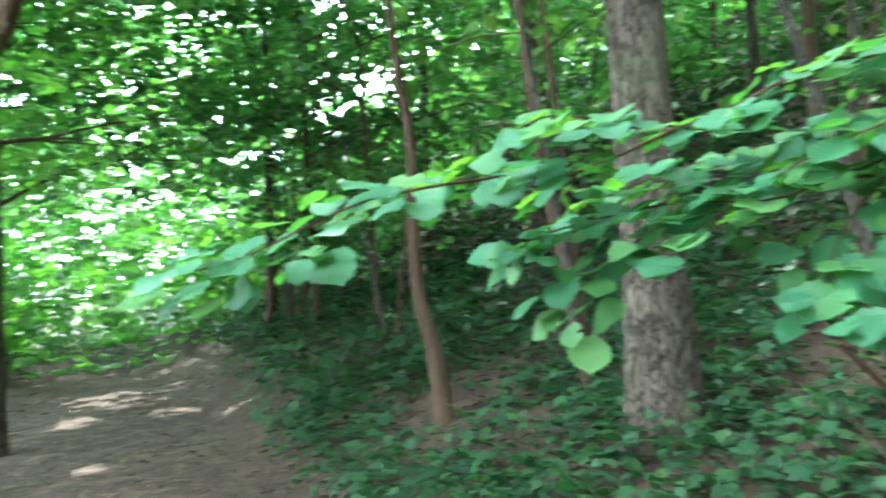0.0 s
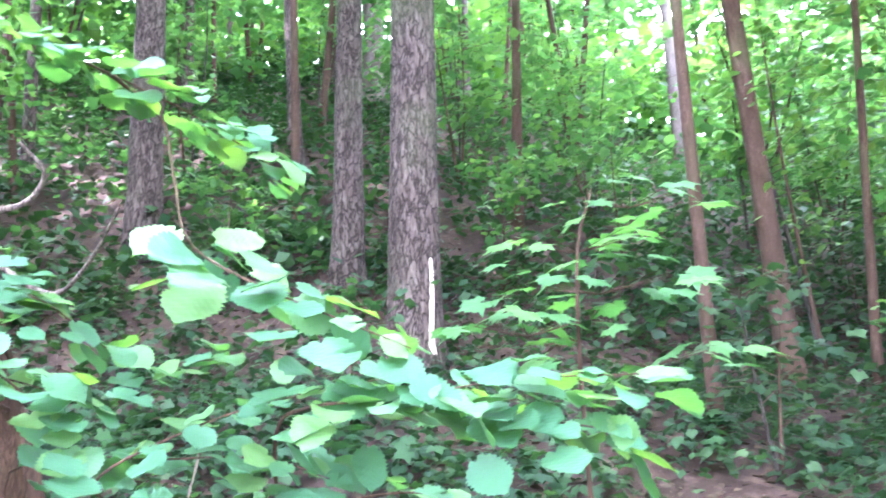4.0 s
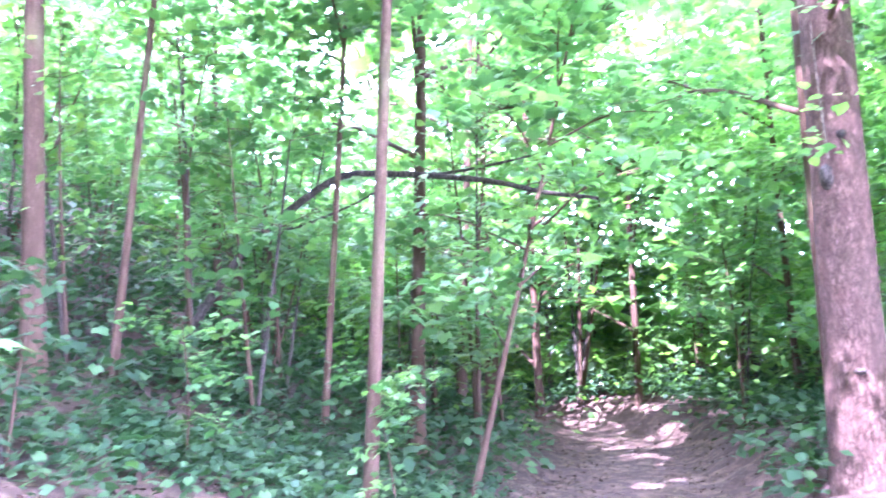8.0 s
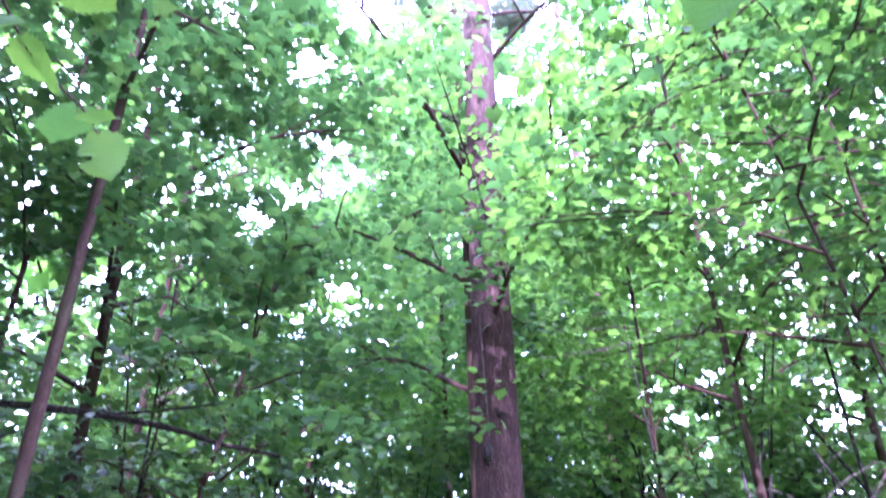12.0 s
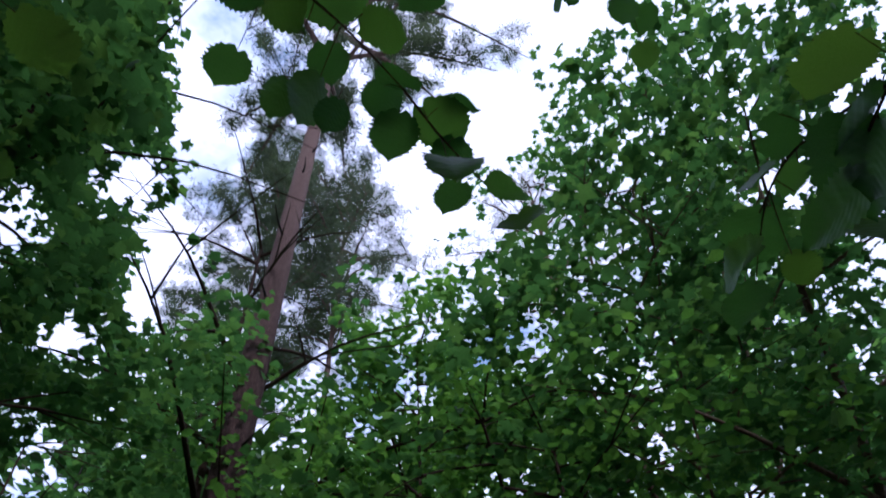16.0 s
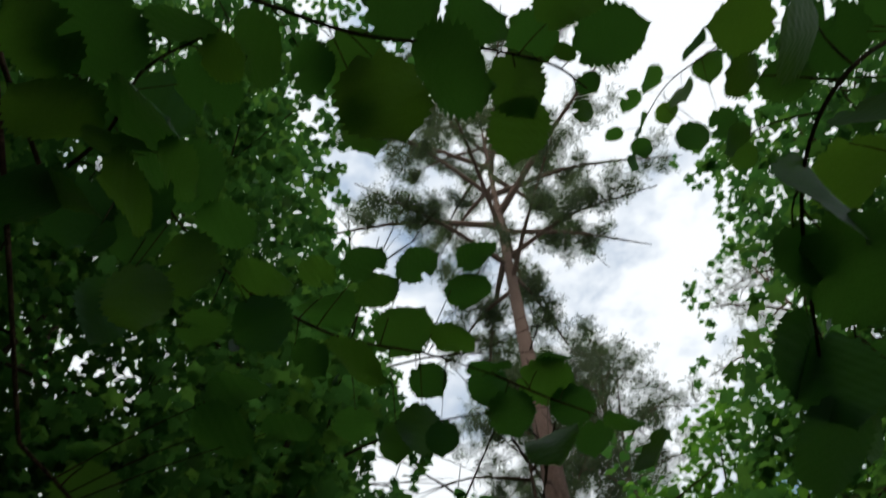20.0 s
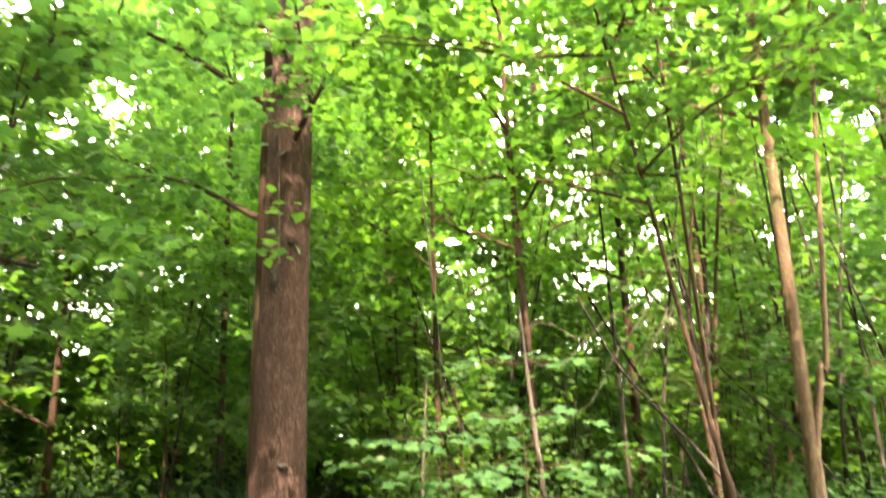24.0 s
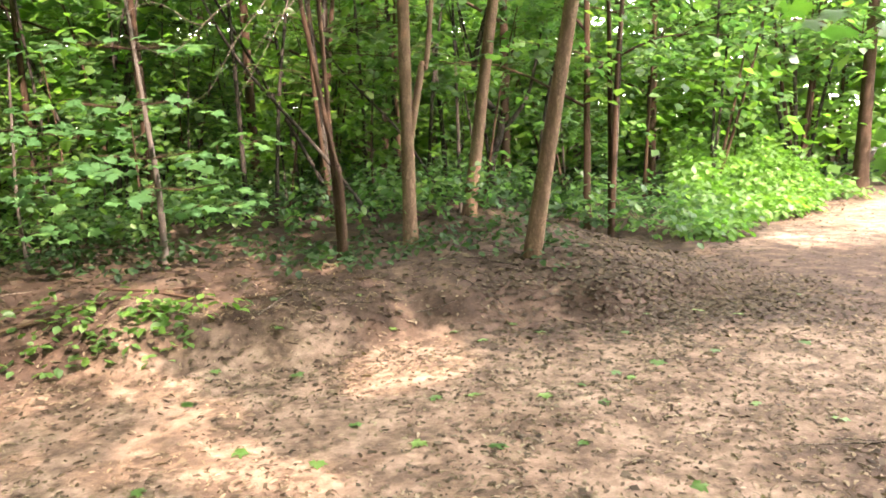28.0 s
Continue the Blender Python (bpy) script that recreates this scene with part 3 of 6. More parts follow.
def spray_points(limbs, per, spread=0.32, flat=0.16):
    """Leaf places along the outer part of each limb, in flat layers."""
    pts = []
    for a, b, c in limbs:
        line = curve_points([a, b, c], 24)
        length = np.linalg.norm(c - a)
        k = max(4, int(per * (0.4 + length)))
        u = rng.uniform(0.25, 1.0, k) ** 0.75
        p = line[(u * 23).astype(int)]
        w = length * spread * (0.35 + 0.65 * np.sin(np.pi * np.clip(u, 0, 0.95)))
        off = rng.normal(0, 1, (k, 3)) * np.stack([w, w, np.full(k, flat + 0.05 * length)], -1)
        heart = (p + off)[rng.integers(0, max(1, k // 13), k)]
        a_, r_ = rng.uniform(0, 2 * np.pi, k), 0.42 * np.sqrt(rng.uniform(0, 1, k)) * min(1.0, 0.5 + 0.2 * length)
        pts.append(heart + np.stack([r_ * np.cos(a_), r_ * np.sin(a_), rng.normal(0, 0.035, k) - 0.12 * r_], -1))
    return np.vstack(pts)


def broadleaf(x, y, H, r, R, z0, leaves, label, lean=(0, 0), bark=None, leaf=None, size=0.135, template=None, limbs=16, name="maple_tree", mids=(), group="woodland trees", rise=0.35, flare=0.25, sides=12, keep=True, far=False):
    """A broad-leaved tree: trunk, limbs and a layered crown of single leaves."""
    base = np.array(on_ground(x, y, -0.06))
    bark, leaf, template = bark or MAPLE_BARK, leaf or MAPLE, template or (QUAD_T if math.hypot(x, y) > 12.5 else OVAL_T if math.hypot(x, y) > 10 else MAPLE_N if math.hypot(x, y) < 7.4 else MAPLE_T)
    top = base + [lean[0], lean[1], H * 0.93]
    mid = base + (top - base) * 0.5 + [rng.uniform(-0.03, 0.03) * H * 0.3, rng.uniform(-0.03, 0.03) * H * 0.3, 0]
    pts = [base, *[np.array(m, float) for m in mids], top] if mids else [base, mid, top]
    axis = curve_points(pts, 60)
    tree = thing(name, label, "tree", group, tuple(base))
    v, q = tube(pts, r, max(0.012, r * 0.22), sides, 48, 0.085, flare, 0.85)
    part("trunk", mesh_of("trunk", v - base, q, bark, True), tree)
    lim = limbs_of(axis, base[2] + z0, base[2] + H, R, limbs, rise=rise)
    rest = []
    for a, b, c in lim:
        rr = min(r * 0.42, 0.012 + 0.011 * np.linalg.norm(c - a))
        pieces = [tube([a, b, c], rr, 0.004, 3 if far else 5, 4 if far else 7)]
        for _ in range(0 if far else 2):
            t0 = rng.uniform(0.3, 0.8)
            s = curve_points([a, b, c], 20)[int(t0 * 19)]
            e = s + (c - a) * rng.uniform(0.2, 0.4) + rng.normal(0, 0.25, 3) * np.linalg.norm(c - a) * [1, 1, 0.3]
            pieces.append(tube([s, (s + e) / 2 + [0, 0, 0.05], e], rr * 0.45, 0.003, 4, 5))
        if far:
            rest += pieces
        else:
            v, q = joined(pieces)
            part("limb", mesh_of("limb", v - base, q, bark, True), tree)
    if rest:
        v, q = joined(rest)
        tagged(part("branchwork", mesh_of("branchwork", v - base, q, bark, True), tree), kind="stuff")
    p = spray_points(lim, 1.7 * leaves / max(1, sum(0.4 + np.linalg.norm(c - a) for a, b, c in lim)))
    if keep:
        p = p[~view_gap(p)]
        p = p[~lets_sun_by(p)]
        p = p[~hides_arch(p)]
    p = p[p[:, 2] > height(p[:, 0], p[:, 1]) + 0.25]
    p = p[np.linalg.norm(p - [0, -0.1, 1.6], axis=1) > 1.6]
    if len(p):
        v, q = scatter(template, p, size * rng.uniform(0.65, 1.25, len(p)), tilt=0.3, roll=0.28)
        part("crown", mesh_of("crown", v - base, q, leaf), tree)
    return tree


def pine(x, y, H, r, z0, R, tufts, label, top=(0, 0), dead=6):
    """A tall pine: bare plated trunk, stubs of dead branches and a high open crown of needle tufts."""
    base = np.array(on_ground(x, y, -0.3))
    pts = [base, base + [top[0] * 0.4, top[1] * 0.4, H * 0.45], base + [top[0], top[1], H]]
    tree = thing("pine_tree", label, "tree", "pines", tuple(base))
    v, q = tube(pts, r, r * 0.16, 24, 150, 0.04, 0.75, 0.9, 0.55)
    part("trunk", mesh_of("trunk", v - base, q, PINE_BARK, True), tree)
    axis = curve_points(pts, 80)
    lim = []
    for k in range(26):
        u = (k + rng.uniform(0, 1)) / 26
        s = axis[int((z0 + (H - z0) * u) / H * 79)]
        a = 2.4 * k + rng.uniform(-0.4, 0.4)
        reach = R * (0.35 + 0.75 * math.sin(math.pi * min(1, 0.1 + 0.95 * u))) * rng.uniform(0.6, 1.1)
        d = np.array([math.cos(a), math.sin(a), 0])
        lim.append((s, s + d * reach * 0.45 + [0, 0, reach * 0.32], s + d * reach + [0, 0, reach * rng.uniform(0.25, 0.6)]))
    pts_t = []
    for a, b, c in lim:
        rr = 0.02 + 0.014 * np.linalg.norm(c - a)
        pieces = [tube([a, b, c], rr, 0.012, 5, 8, 0.05)]
        line = curve_points([a, b, c], 30)
        for _ in range(9):
            s = line[rng.integers(9, 29)]
            e = s + rng.normal(0, 0.55, 3) * [1, 1, 0.55] + [0, 0, 0.25]
            pieces.append(tube([s, (s + e) / 2 + rng.normal(0, 0.08, 3), e], 0.014, 0.005, 4, 5))
            m = int(tufts / len(lim) / 9)
            t = rng.uniform(0.35, 1.1, m)[:, None]
            pts_t.append(s + (e - s) * t + rng.normal(0, 0.16, (m, 3)))
        v, q = joined(pieces)
        part("limb", mesh_of("limb", v - base, q, PINE_BARK, True), tree)
    p = np.vstack(pts_t)
    p = p[~lets_sun_by(p)]
    v, q = scatter(TUFT_T, p, rng.uniform(0.11, 0.22, len(p)), tilt=0.9, roll=0.9)
    part("crown", mesh_of("crown", v - base, q, NEEDLE), tree)
    for k in range(dead):
        z = H * rng.uniform(0.12, z0 / H)
        s = axis[int(z / H * 79)]
        a = rng.uniform(0, 6.28)
        L = rng.uniform(0.2, 0.6)
        rr = r * (1 - 0.8 * (z / H) ** 0.9)
        d = np.array([math.cos(a), math.sin(a), 0.15])
        v, q = tube([s + d * rr * 0.7, s + d * (rr + L * 0.5) + rng.normal(0, 0.03, 3), s + d * (rr + L)], 0.022, 0.007, 6, 6, 0.1)
        part("branch_stub", mesh_of("branch_stub", v - base, q, DARK_WOOD, True), tree)
    return tree


BIG = "tall pine with plated red-brown bark beside the path"
pine(3.80, -6.80, 34, 0.27, 19.0, 6.6, 27000, BIG, (-0.4, -0.4), 9)
pine(7.6, -14.2, 27, 0.26, 15.5, 3.3, 24000, "tall pine with grey-brown bark deep in the wood", (0.3, -0.2))
pine(5.2, -13.8, 25, 0.17, 17.5, 2.6, 8000, "slim pine with reddish bark among maples", (0.2, -0.5))
pine(-1.5, -17.0, 28, 0.25, 19, 3.6, 2500, "tall pine behind the roadside maples", (0.2, 0))

MAP = "young maple with slim brown trunk and layered green leaves"
LITM = "slim maple with sunlit yellow-green leaves at the clearing edge"
# on the slope
broadleaf(1.22, 4.25, 18, 0.195, 3.8, 10, 2200, "old oak with deeply furrowed grey bark on the slope", (-0.5, 0.2), OAK_BARK, name="oak_tree", sides=20, flare=0.35, limbs=18, template=OVAL_T)
broadleaf(-0.03, 6.03, 9, 0.085, 2.6, 3.2, 2600, "thin crooked tree with dark bark on the slope foot", bark=MAPLE_BARK, mids=[(-0.09, 6.03, 1.01), (-0.2, 6.03, 1.56), (-0.2, 6.03, 2.76), (-0.31, 6.03, 3.9)], lean=(-0.5, 0.2), template=MAPLE_T)
broadleaf(6.35, 5.85, 16, 0.20, 3.6, 6, 3000, "broad grey-barked tree standing on the leaf-strewn slope", (-0.1, 0.1), OAK_BARK, name="oak_tree", sides=16, template=OVAL_T)
broadleaf(5.62, 2.33, 19, 0.225, 4.8, 8, 6000, "thick oak with furrowed bark and a split strip of bare wood", (0.2, -0.2), OAK_BARK, name="oak_tree", sides=20, flare=0.3, template=OVAL_T)
broadleaf(14.4, 7.05, 16, 0.28, 4, 5, 2000, "pale-trunked tree high on the slope", bark=GREY_BARK, size=0.17, template=QUAD_T)
broadleaf(9.4, 2.5, 12, 0.08, 3.2, 3.4, 2600, "forked young maple on the wooded slope", (0.2, -0.8), rise=0.8, limbs=14)
broadleaf(12.04, 2.2, 12, 0.065, 3.0, 3.5, 2200, MAP, (0.2, -1.4), size=0.15)
broadleaf(17.0, 0.8, 13, 0.15, 3.6, 4, 2000, "pale thin tree high on the slope", bark=GREY_BARK, size=0.18, template=QUAD_T)
broadleaf(5.57, 0.13, 15, 0.053, 3.9, 4.6, 8500, MAP, (0.05, -0.4), template=MAPLE_T)
broadleaf(7.25, -0.45, 16, 0.105, 4.2, 4.8, 5600, "brown-barked maple leaning on the slope", (0.1, 0.3))
broadleaf(7.63, -1.12, 12, 0.045, 3.0, 3.8, 3000, MAP, (-0.1, -0.9))
broadleaf(4.95, -2.5, 14.5, 0.058, 3.8, 4.0, 10500, "slender straight maple at the foot of the slope", (-0.3, -0.6), size=0.15)
broadleaf(7.0, -3.0, 10, 0.04, 3.2, 3.4, 4800, MAP, (-0.5, -0.3), size=0.12)
broadleaf(7.54, -4.36, 13, 0.095, 4.6, 2.6, 7000, "dark-trunked maple overhanging the path", (-0.2, -0.4))
broadleaf(6.04, -4.1, 5.5, 0.036, 1.9, 1.2, 1500, "thin leaning sapling beside the path", (-0.8, -1.0), template=MAPLE_T)
# over the path further on
broadleaf(10.4, -6.8, 14, 0.09, 4.6, 1.6, 5200, "maple with low leafy branches over the path", (-0.6, -0.4))
broadleaf(13.5, -9.6, 12, 0.14, 3.8, 1.4, 2200, "maple with low leafy branches over the path", size=0.16)
broadleaf(11.1, -11.6, 14, 0.08, 3.2, 1.2, 2600, "maple with low leafy branches over the path", size=0.15)
broadleaf(6.6, -10.2, 13, 0.06, 2.9, 1.8, 4600, MAP, size=0.14)
broadleaf(12.6, -10.2, 12, 0.1, 3.6, 0.8, 2600, "maple with low leafy branches over the path", size=0.17)
broadleaf(11.8, -14.6, 14, 0.1, 3.6, 0.8, 4200, MAP, size=0.18)
broadleaf(13.5, -16, 13, 0.12, 4, 1.5, 2600, MAP, size=0.18, template=QUAD_T)
broadleaf(18, -13, 13, 0.12, 4, 1.5, 2600, MAP, size=0.2, template=QUAD_T)
# beside the great pine, its leafy limbs hang before the bare trunk
broadleaf(4.35, -7.35, 12.5, 0.1, 4.2, 3.2, 9000, "leafy maple close behind the great pine", (-0.2, 0.3), limbs=20)
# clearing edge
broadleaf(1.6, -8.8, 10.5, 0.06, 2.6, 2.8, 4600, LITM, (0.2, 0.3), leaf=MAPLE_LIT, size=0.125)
forked = broadleaf(-0.9, -7.05, 12.5, 0.066, 2.6, 3.4, 3200, LITM, (-0.2, 0.1), leaf=MAPLE, bark=TAN_BARK)
second = broadleaf(-0.9, -7.05, 11.5, 0.055, 2.4, 3.6, 2400, LITM, (-1.0, 0.4), leaf=MAPLE, bark=TAN_BARK, flare=0, mids=[(-0.9, -7.05, 1.15), (-1.05, -7.03, 2.0), (-1.19, -7.0, 2.9)])
for child in list(second.children):
    child.parent = forked
bpy.data.objects.remove(second)
broadleaf(-1.73, -8.15, 13, 0.072, 2.8, 3.6, 3400, LITM, (-1.6, 0.5), leaf=MAPLE, bark=TAN_BARK)
broadleaf(-1.80, -6.2, 13, 0.072, 2.9, 4.2, 5000, "straight brown maple at the edge of the clearing", (-1.6, 0.6), leaf=MAPLE, bark=TAN_BARK)
broadleaf(-0.23, -6.4, 6.8, 0.042, 2.9, 2.9, 4600, "many-stemmed slender tree with arching dark stems", (0.9, 0.2), leaf=MAPLE_LIT, template=OVAL_T, size=0.1, rise=0.2, limbs=20, mids=[(-0.22, -6.4, 1.1), (-0.1, -6.4, 1.8)], bark=MAPLE_BARK)
broadleaf(-0.2, -6.45, 6.4, 0.032, 2.4, 3.0, 2600, "many-stemmed slender tree with arching dark stems", (0.2, 0.1), leaf=MAPLE, template=OVAL_T, size=0.1, rise=0.2, mids=[(-0.18, -6.45, 1.2)], bark=MAPLE_BARK, flare=0)
broadleaf(-3.4, -8.8, 8, 0.05, 2.4, 1.2, 3200, "leafy maple bush beside the sunny herb bank", leaf=MAPLE, size=0.12)
broadleaf(-6.2, -12.6, 11, 0.1, 3.2, 1.2, 3400, "leafy maple behind the herb bank", size=0.15)
broadleaf(-10.5, -12.5, 11, 0.14, 3.4, 2.0, 2600, "broad shaded tree beyond the herb bank", size=0.16)
broadleaf(3.2, -10.2, 9, 0.05, 2.4, 2.4, 2400, MAP, leaf=MAPLE_LIT)
broadleaf(0.6, -10.6, 11, 0.07, 2.6, 2.8, 2400, MAP, size=0.15, leaf=MAPLE_LIT)
broadleaf(-3.2, -11.6, 12, 0.08, 3.0, 2.6, 2400, MAP, size=0.16, leaf=MAPLE_LIT)
broadleaf(2.3, -12.4, 12, 0.08, 3.4, 1.6, 3000, MAP, size=0.2, leaf=MAPLE_LIT)
broadleaf(-0.6, -13.2, 12, 0.08, 3.4, 1.6, 3000, MAP, size=0.2, leaf=MAPLE_LIT)
# north, by the path
broadleaf(-3.2, 14.1, 13, 0.12, 3.6, 3, 2600, "dark-trunked maple beside the path to the north", size=0.17)
broadleaf(-7.0, 11.0, 10, 0.11, 3.4, 2.6, 3000, "leafy sunlit maple over the path to the north", leaf=MAPLE_LIT, size=0.15)
broadleaf(-5.2, 6.4, 9, 0.09, 3.2, 2.4, 2400, "leafy sunlit maple over the path to the north", leaf=MAPLE_LIT)
broadleaf(-7.2, 9.0, 10, 0.05, 3.2, 2.8, 3200, MAP, leaf=MAPLE, size=0.17)
broadleaf(-2.0, 12.2, 12, 0.06, 3.4, 2.4, 4200, MAP, size=0.18)
broadleaf(-0.9, 10.6, 10, 0.045, 3.0, 2.4, 2800, MAP, (-0.4, 0), leaf=MAPLE)
broadleaf(2.6, 10.5, 12, 0.1, 3.4, 2.6, 2600, MAP, size=0.15)
broadleaf(4.2, 8.0, 11, 0.08, 3.0, 3.4, 2400, MAP)
broadleaf(3.1, 5.2, 9, 0.045, 2.2, 3.6, 1600, "dark thin tree leaning over the slope", (-1.6, 0.6), bark=DARK_WOOD)
broadleaf(6.55, 3.45, 17, 0.165, 3.6, 8, 2600, "oak trunk close behind a thicker one on the slope", (0.1, 0.1), OAK_BARK, name="oak_tree", sides=16, template=OVAL_T)
broadleaf(6.75, 2.62, 15, 0.06, 3.0, 7, 1800, "pale slim trunk behind the thick oak", bark=GREY_BARK)
# unseen maples added west of the path to shade and dapple the clearing
SHADE_WEST = "unseen maple added west of the path to dapple the clearing"
broadleaf(-3.9, 3.6, 14, 0.12, 3.4, 7.5, 4200, SHADE_WEST, template=QUAD_T, size=0.2)
broadleaf(-5.6, 5.0, 15, 0.11, 3.6, 7.5, 4600, SHADE_WEST, template=QUAD_T, size=0.2)
broadleaf(-5.6, 8.4, 14, 0.09, 3.4, 6.5, 4200, SHADE_WEST, template=QUAD_T, size=0.2)
broadleaf(-5.6, 0.6, 13, 0.12, 3.2, 7.0, 3000, SHADE_WEST, template=QUAD_T, size=0.2)
broadleaf(-4.5, 0.9, 13, 0.11, 3.2, 6.0, 3600, SHADE_WEST, template=QUAD_T, size=0.2)
broadleaf(-7.0, 2.7, 15, 0.12, 3.6, 7.5, 3600, SHADE_WEST, template=QUAD_T, size=0.2)
broadleaf(-6.5, -2.2, 13, 0.12, 2.8, 6.0, 2600, SHADE_WEST, template=QUAD_T, size=0.2)
# crowns above the view, added to keep sun off slope and north path
SHADE_HIGH = "tall bare-trunked tree added to shade the floor with its closed high crown"
for hx, hy in [(7.2, 8.8), (9.6, 6.0), (10.8, 9.2), (5.0, 11.2), (8.6, 12.4), (1.2, 9.0), (14.2, 8.0), (-4.75, 7.9), (-4.3, 6.2)]:
    broadleaf(hx, hy, rng.uniform(14, 17), rng.uniform(0.09, 0.17), 4.2, 7.0, 1500, SHADE_HIGH, (rng.uniform(-0.6, 0.6), rng.uniform(-0.6, 0.6)), OAK_BARK, template=QUAD_T, size=0.33, far=True)


def wood_ring():
    """Trees deeper in the wood, copied from a few models."""
    models = []
    for k in range(5):
        t = broadleaf(0, 0, rng.uniform(11, 15), rng.uniform(0.07, 0.16), 3.6, rng.uniform(1.0, 4.0), 1000, "distant woodland tree with a leafy crown", template=QUAD_T,
                      size=0.45, leaf=MAPLE if k % 2 else MAPLE_LIT, bark=(MAPLE_BARK, GREY_BARK, OAK_BARK)[k % 3], limbs=18, name="woodland_tree", group="distant trees", sides=7, keep=False, far=True)
        models.append(t)
    done = 0
    spots = []
    while done < 115:
        a, d = rng.uniform(0, 2 * math.pi), 17 + 30 * rng.uniform(0, 1) ** 1.3
        d += 9 * (math.pi * 0.62 < a < math.pi * 1.2)
        x, y = d * math.cos(a), d * math.sin(a)
        if path_distance(np.array(x), np.array(y)) < 1.2 or any((x - u) ** 2 + (y - v) ** 2 < 7 for u, v in spots):
            continue
        spots.append((x, y))
        m = pose(x, y, float(height(x, y)) - 0.05, 0, 0, rng.uniform(0, 360)) @ Matrix.Scale(rng.uniform(0.8, 1.25), 4)
        if done < 5:
            models[done].matrix_basis = m
        else:
            copy_thing(models[done % 5], m)
        done += 1


wood_ring()

# ---- understorey ----


def sapling_model(H, stems, leaves, size, template, leaf, spread, label):
    """A bushy young tree: thin stems from one foot and layered leaves."""
    tree = thing("sapling", label, "sapling", "saplings")
    pts = []
    for k in range(stems):
        a = 2.4 * k + rng.uniform(-0.4, 0.4)
        lean = spread * rng.uniform(0.2, 0.7) * (1 if stems > 1 else 0.3)
        top = np.array([math.cos(a) * lean, math.sin(a) * lean, H * rng.uniform(0.75, 1.0)])
        mid = top * 0.5 + np.array([rng.normal(0, 0.06), rng.normal(0, 0.06), 0]) * H * 0.3
        r0 = 0.008 + 0.0045 * H
        v, q = tube([(0, 0, -0.05), mid, top], r0, 0.004, 6, 14, 0.05)
        part("stem", mesh_of("stem", v, q, (MAPLE_BARK, DARK_WOOD)[k % 2], True), tree)
        line = curve_points([(0, 0, -0.05), mid, top], 40)
        twigs = []
        for j in range(5 + int(2 * H)):
            s = line[int(39 * rng.uniform(0.3, 1.0))]
            b = rng.uniform(0, 6.28)
            L = spread * rng.uniform(0.4, 1.0)
            e = s + np.array([math.cos(b) * L, math.sin(b) * L, rng.uniform(-0.05, 0.35) * L])
            twigs.append(tube([s, (s + e) / 2 + [0, 0, 0.05], e], 0.006, 0.002, 3, 4))
            n = int(leaves / stems / (5 + int(2 * H)))
            u = rng.uniform(0.3, 1.05, n)[:, None]
            pts.append(s + (e - s) * u + rng.normal(0, 1, (n, 3)) * [0.16 * L + 0.05, 0.16 * L + 0.05, 0.06])
        v, q = joined(twigs)
        tagged(part("twigwork", mesh_of("twigwork", v, q, MAPLE_BARK, True), tree), kind="stuff")
    p = np.vstack(pts)
    v, q = scatter(template, p, size * rng.uniform(0.6, 1.2, len(p)), tilt=0.35)
    part("crown", mesh_of("crown", v, q, leaf), tree)
    return tree


def plant_out(models, spots, lo=0.75, hi=1.25):
    """Stand a model, then copies, at each spot."""
    for k, (x, y) in enumerate(spots):
        m = pose(x, y, float(height(x, y)), rng.uniform(-6, 6), rng.uniform(-6, 6), rng.uniform(0, 360)) @ Matrix.Scale(rng.uniform(lo, hi), 4)
        if k < len(models):
            models[k].matrix_basis = m
        else:
            copy_thing(models[k % len(models)], m)


def spots_in(n, az, dist, clear=0.9, apart=0.8, keep=None):
    """n places by bearing (degrees left of +y) and distance, off the trodden ground."""
    out, tries = [], 0
    while len(out) < n and tries < 20000:
        tries += 1
        a, d = radians(rng.uniform(*az)), math.sqrt(rng.uniform(dist[0] ** 2, dist[1] ** 2))
        x, y = -math.sin(a) * d, math.cos(a) * d
        if path_distance(np.array(x), np.array(y)) < clear or any((x - u) ** 2 + (y - v) ** 2 < apart ** 2 for u, v in out):
            continue
        if keep and not keep(x, y):
            continue
        out.append((x, y))
    return out


S1 = "thin understorey maple with layered green leaves"
near_models = [sapling_model(2.2, 1, 260, 0.12, MAPLE_T, MAPLE, 0.7, S1), sapling_model(3.4, 2, 420, 0.12, MAPLE_T, MAPLE, 0.9, S1),
               sapling_model(1.3, 2, 170, 0.10, MAPLE_T, HERB, 0.5, "low bushy maple seedling on the woodland floor"), sapling_model(4.6, 3, 520, 0.11, OVAL_T, HAZEL_FAR, 1.0, "many-stemmed hazel bush with thin stems")]
far_models = [sapling_model(4.0, 3, 700, 0.18, QUAD_T, MAPLE, 1.2, S1), sapling_model(5.5, 2, 700, 0.19, QUAD_T, MAPLE, 1.3, S1), sapling_model(2.6, 3, 560, 0.15, QUAD_T, MAPLE, 1.0, "low leafy bush in the wood"),
              sapling_model(6.5, 4, 800, 0.18, QUAD_T, MAPLE, 1.3, "many-stemmed thin tree in the wood"), sapling_model(7.0, 1, 420, 0.18, QUAD_T, MAPLE, 1.2, "slim pole of a young tree with few leaves")]
plant_out(near_models, spots_in(10, (-95, 10), (4.8, 10), 1.3, 1.3) + spots_in(12, (-135, -95), (5.5, 11), 0.9, 1.0) + spots_in(14, (-215, -146), (8.2, 12), 1.0, 1.0, keep=lambda x, y: y < -7.4))
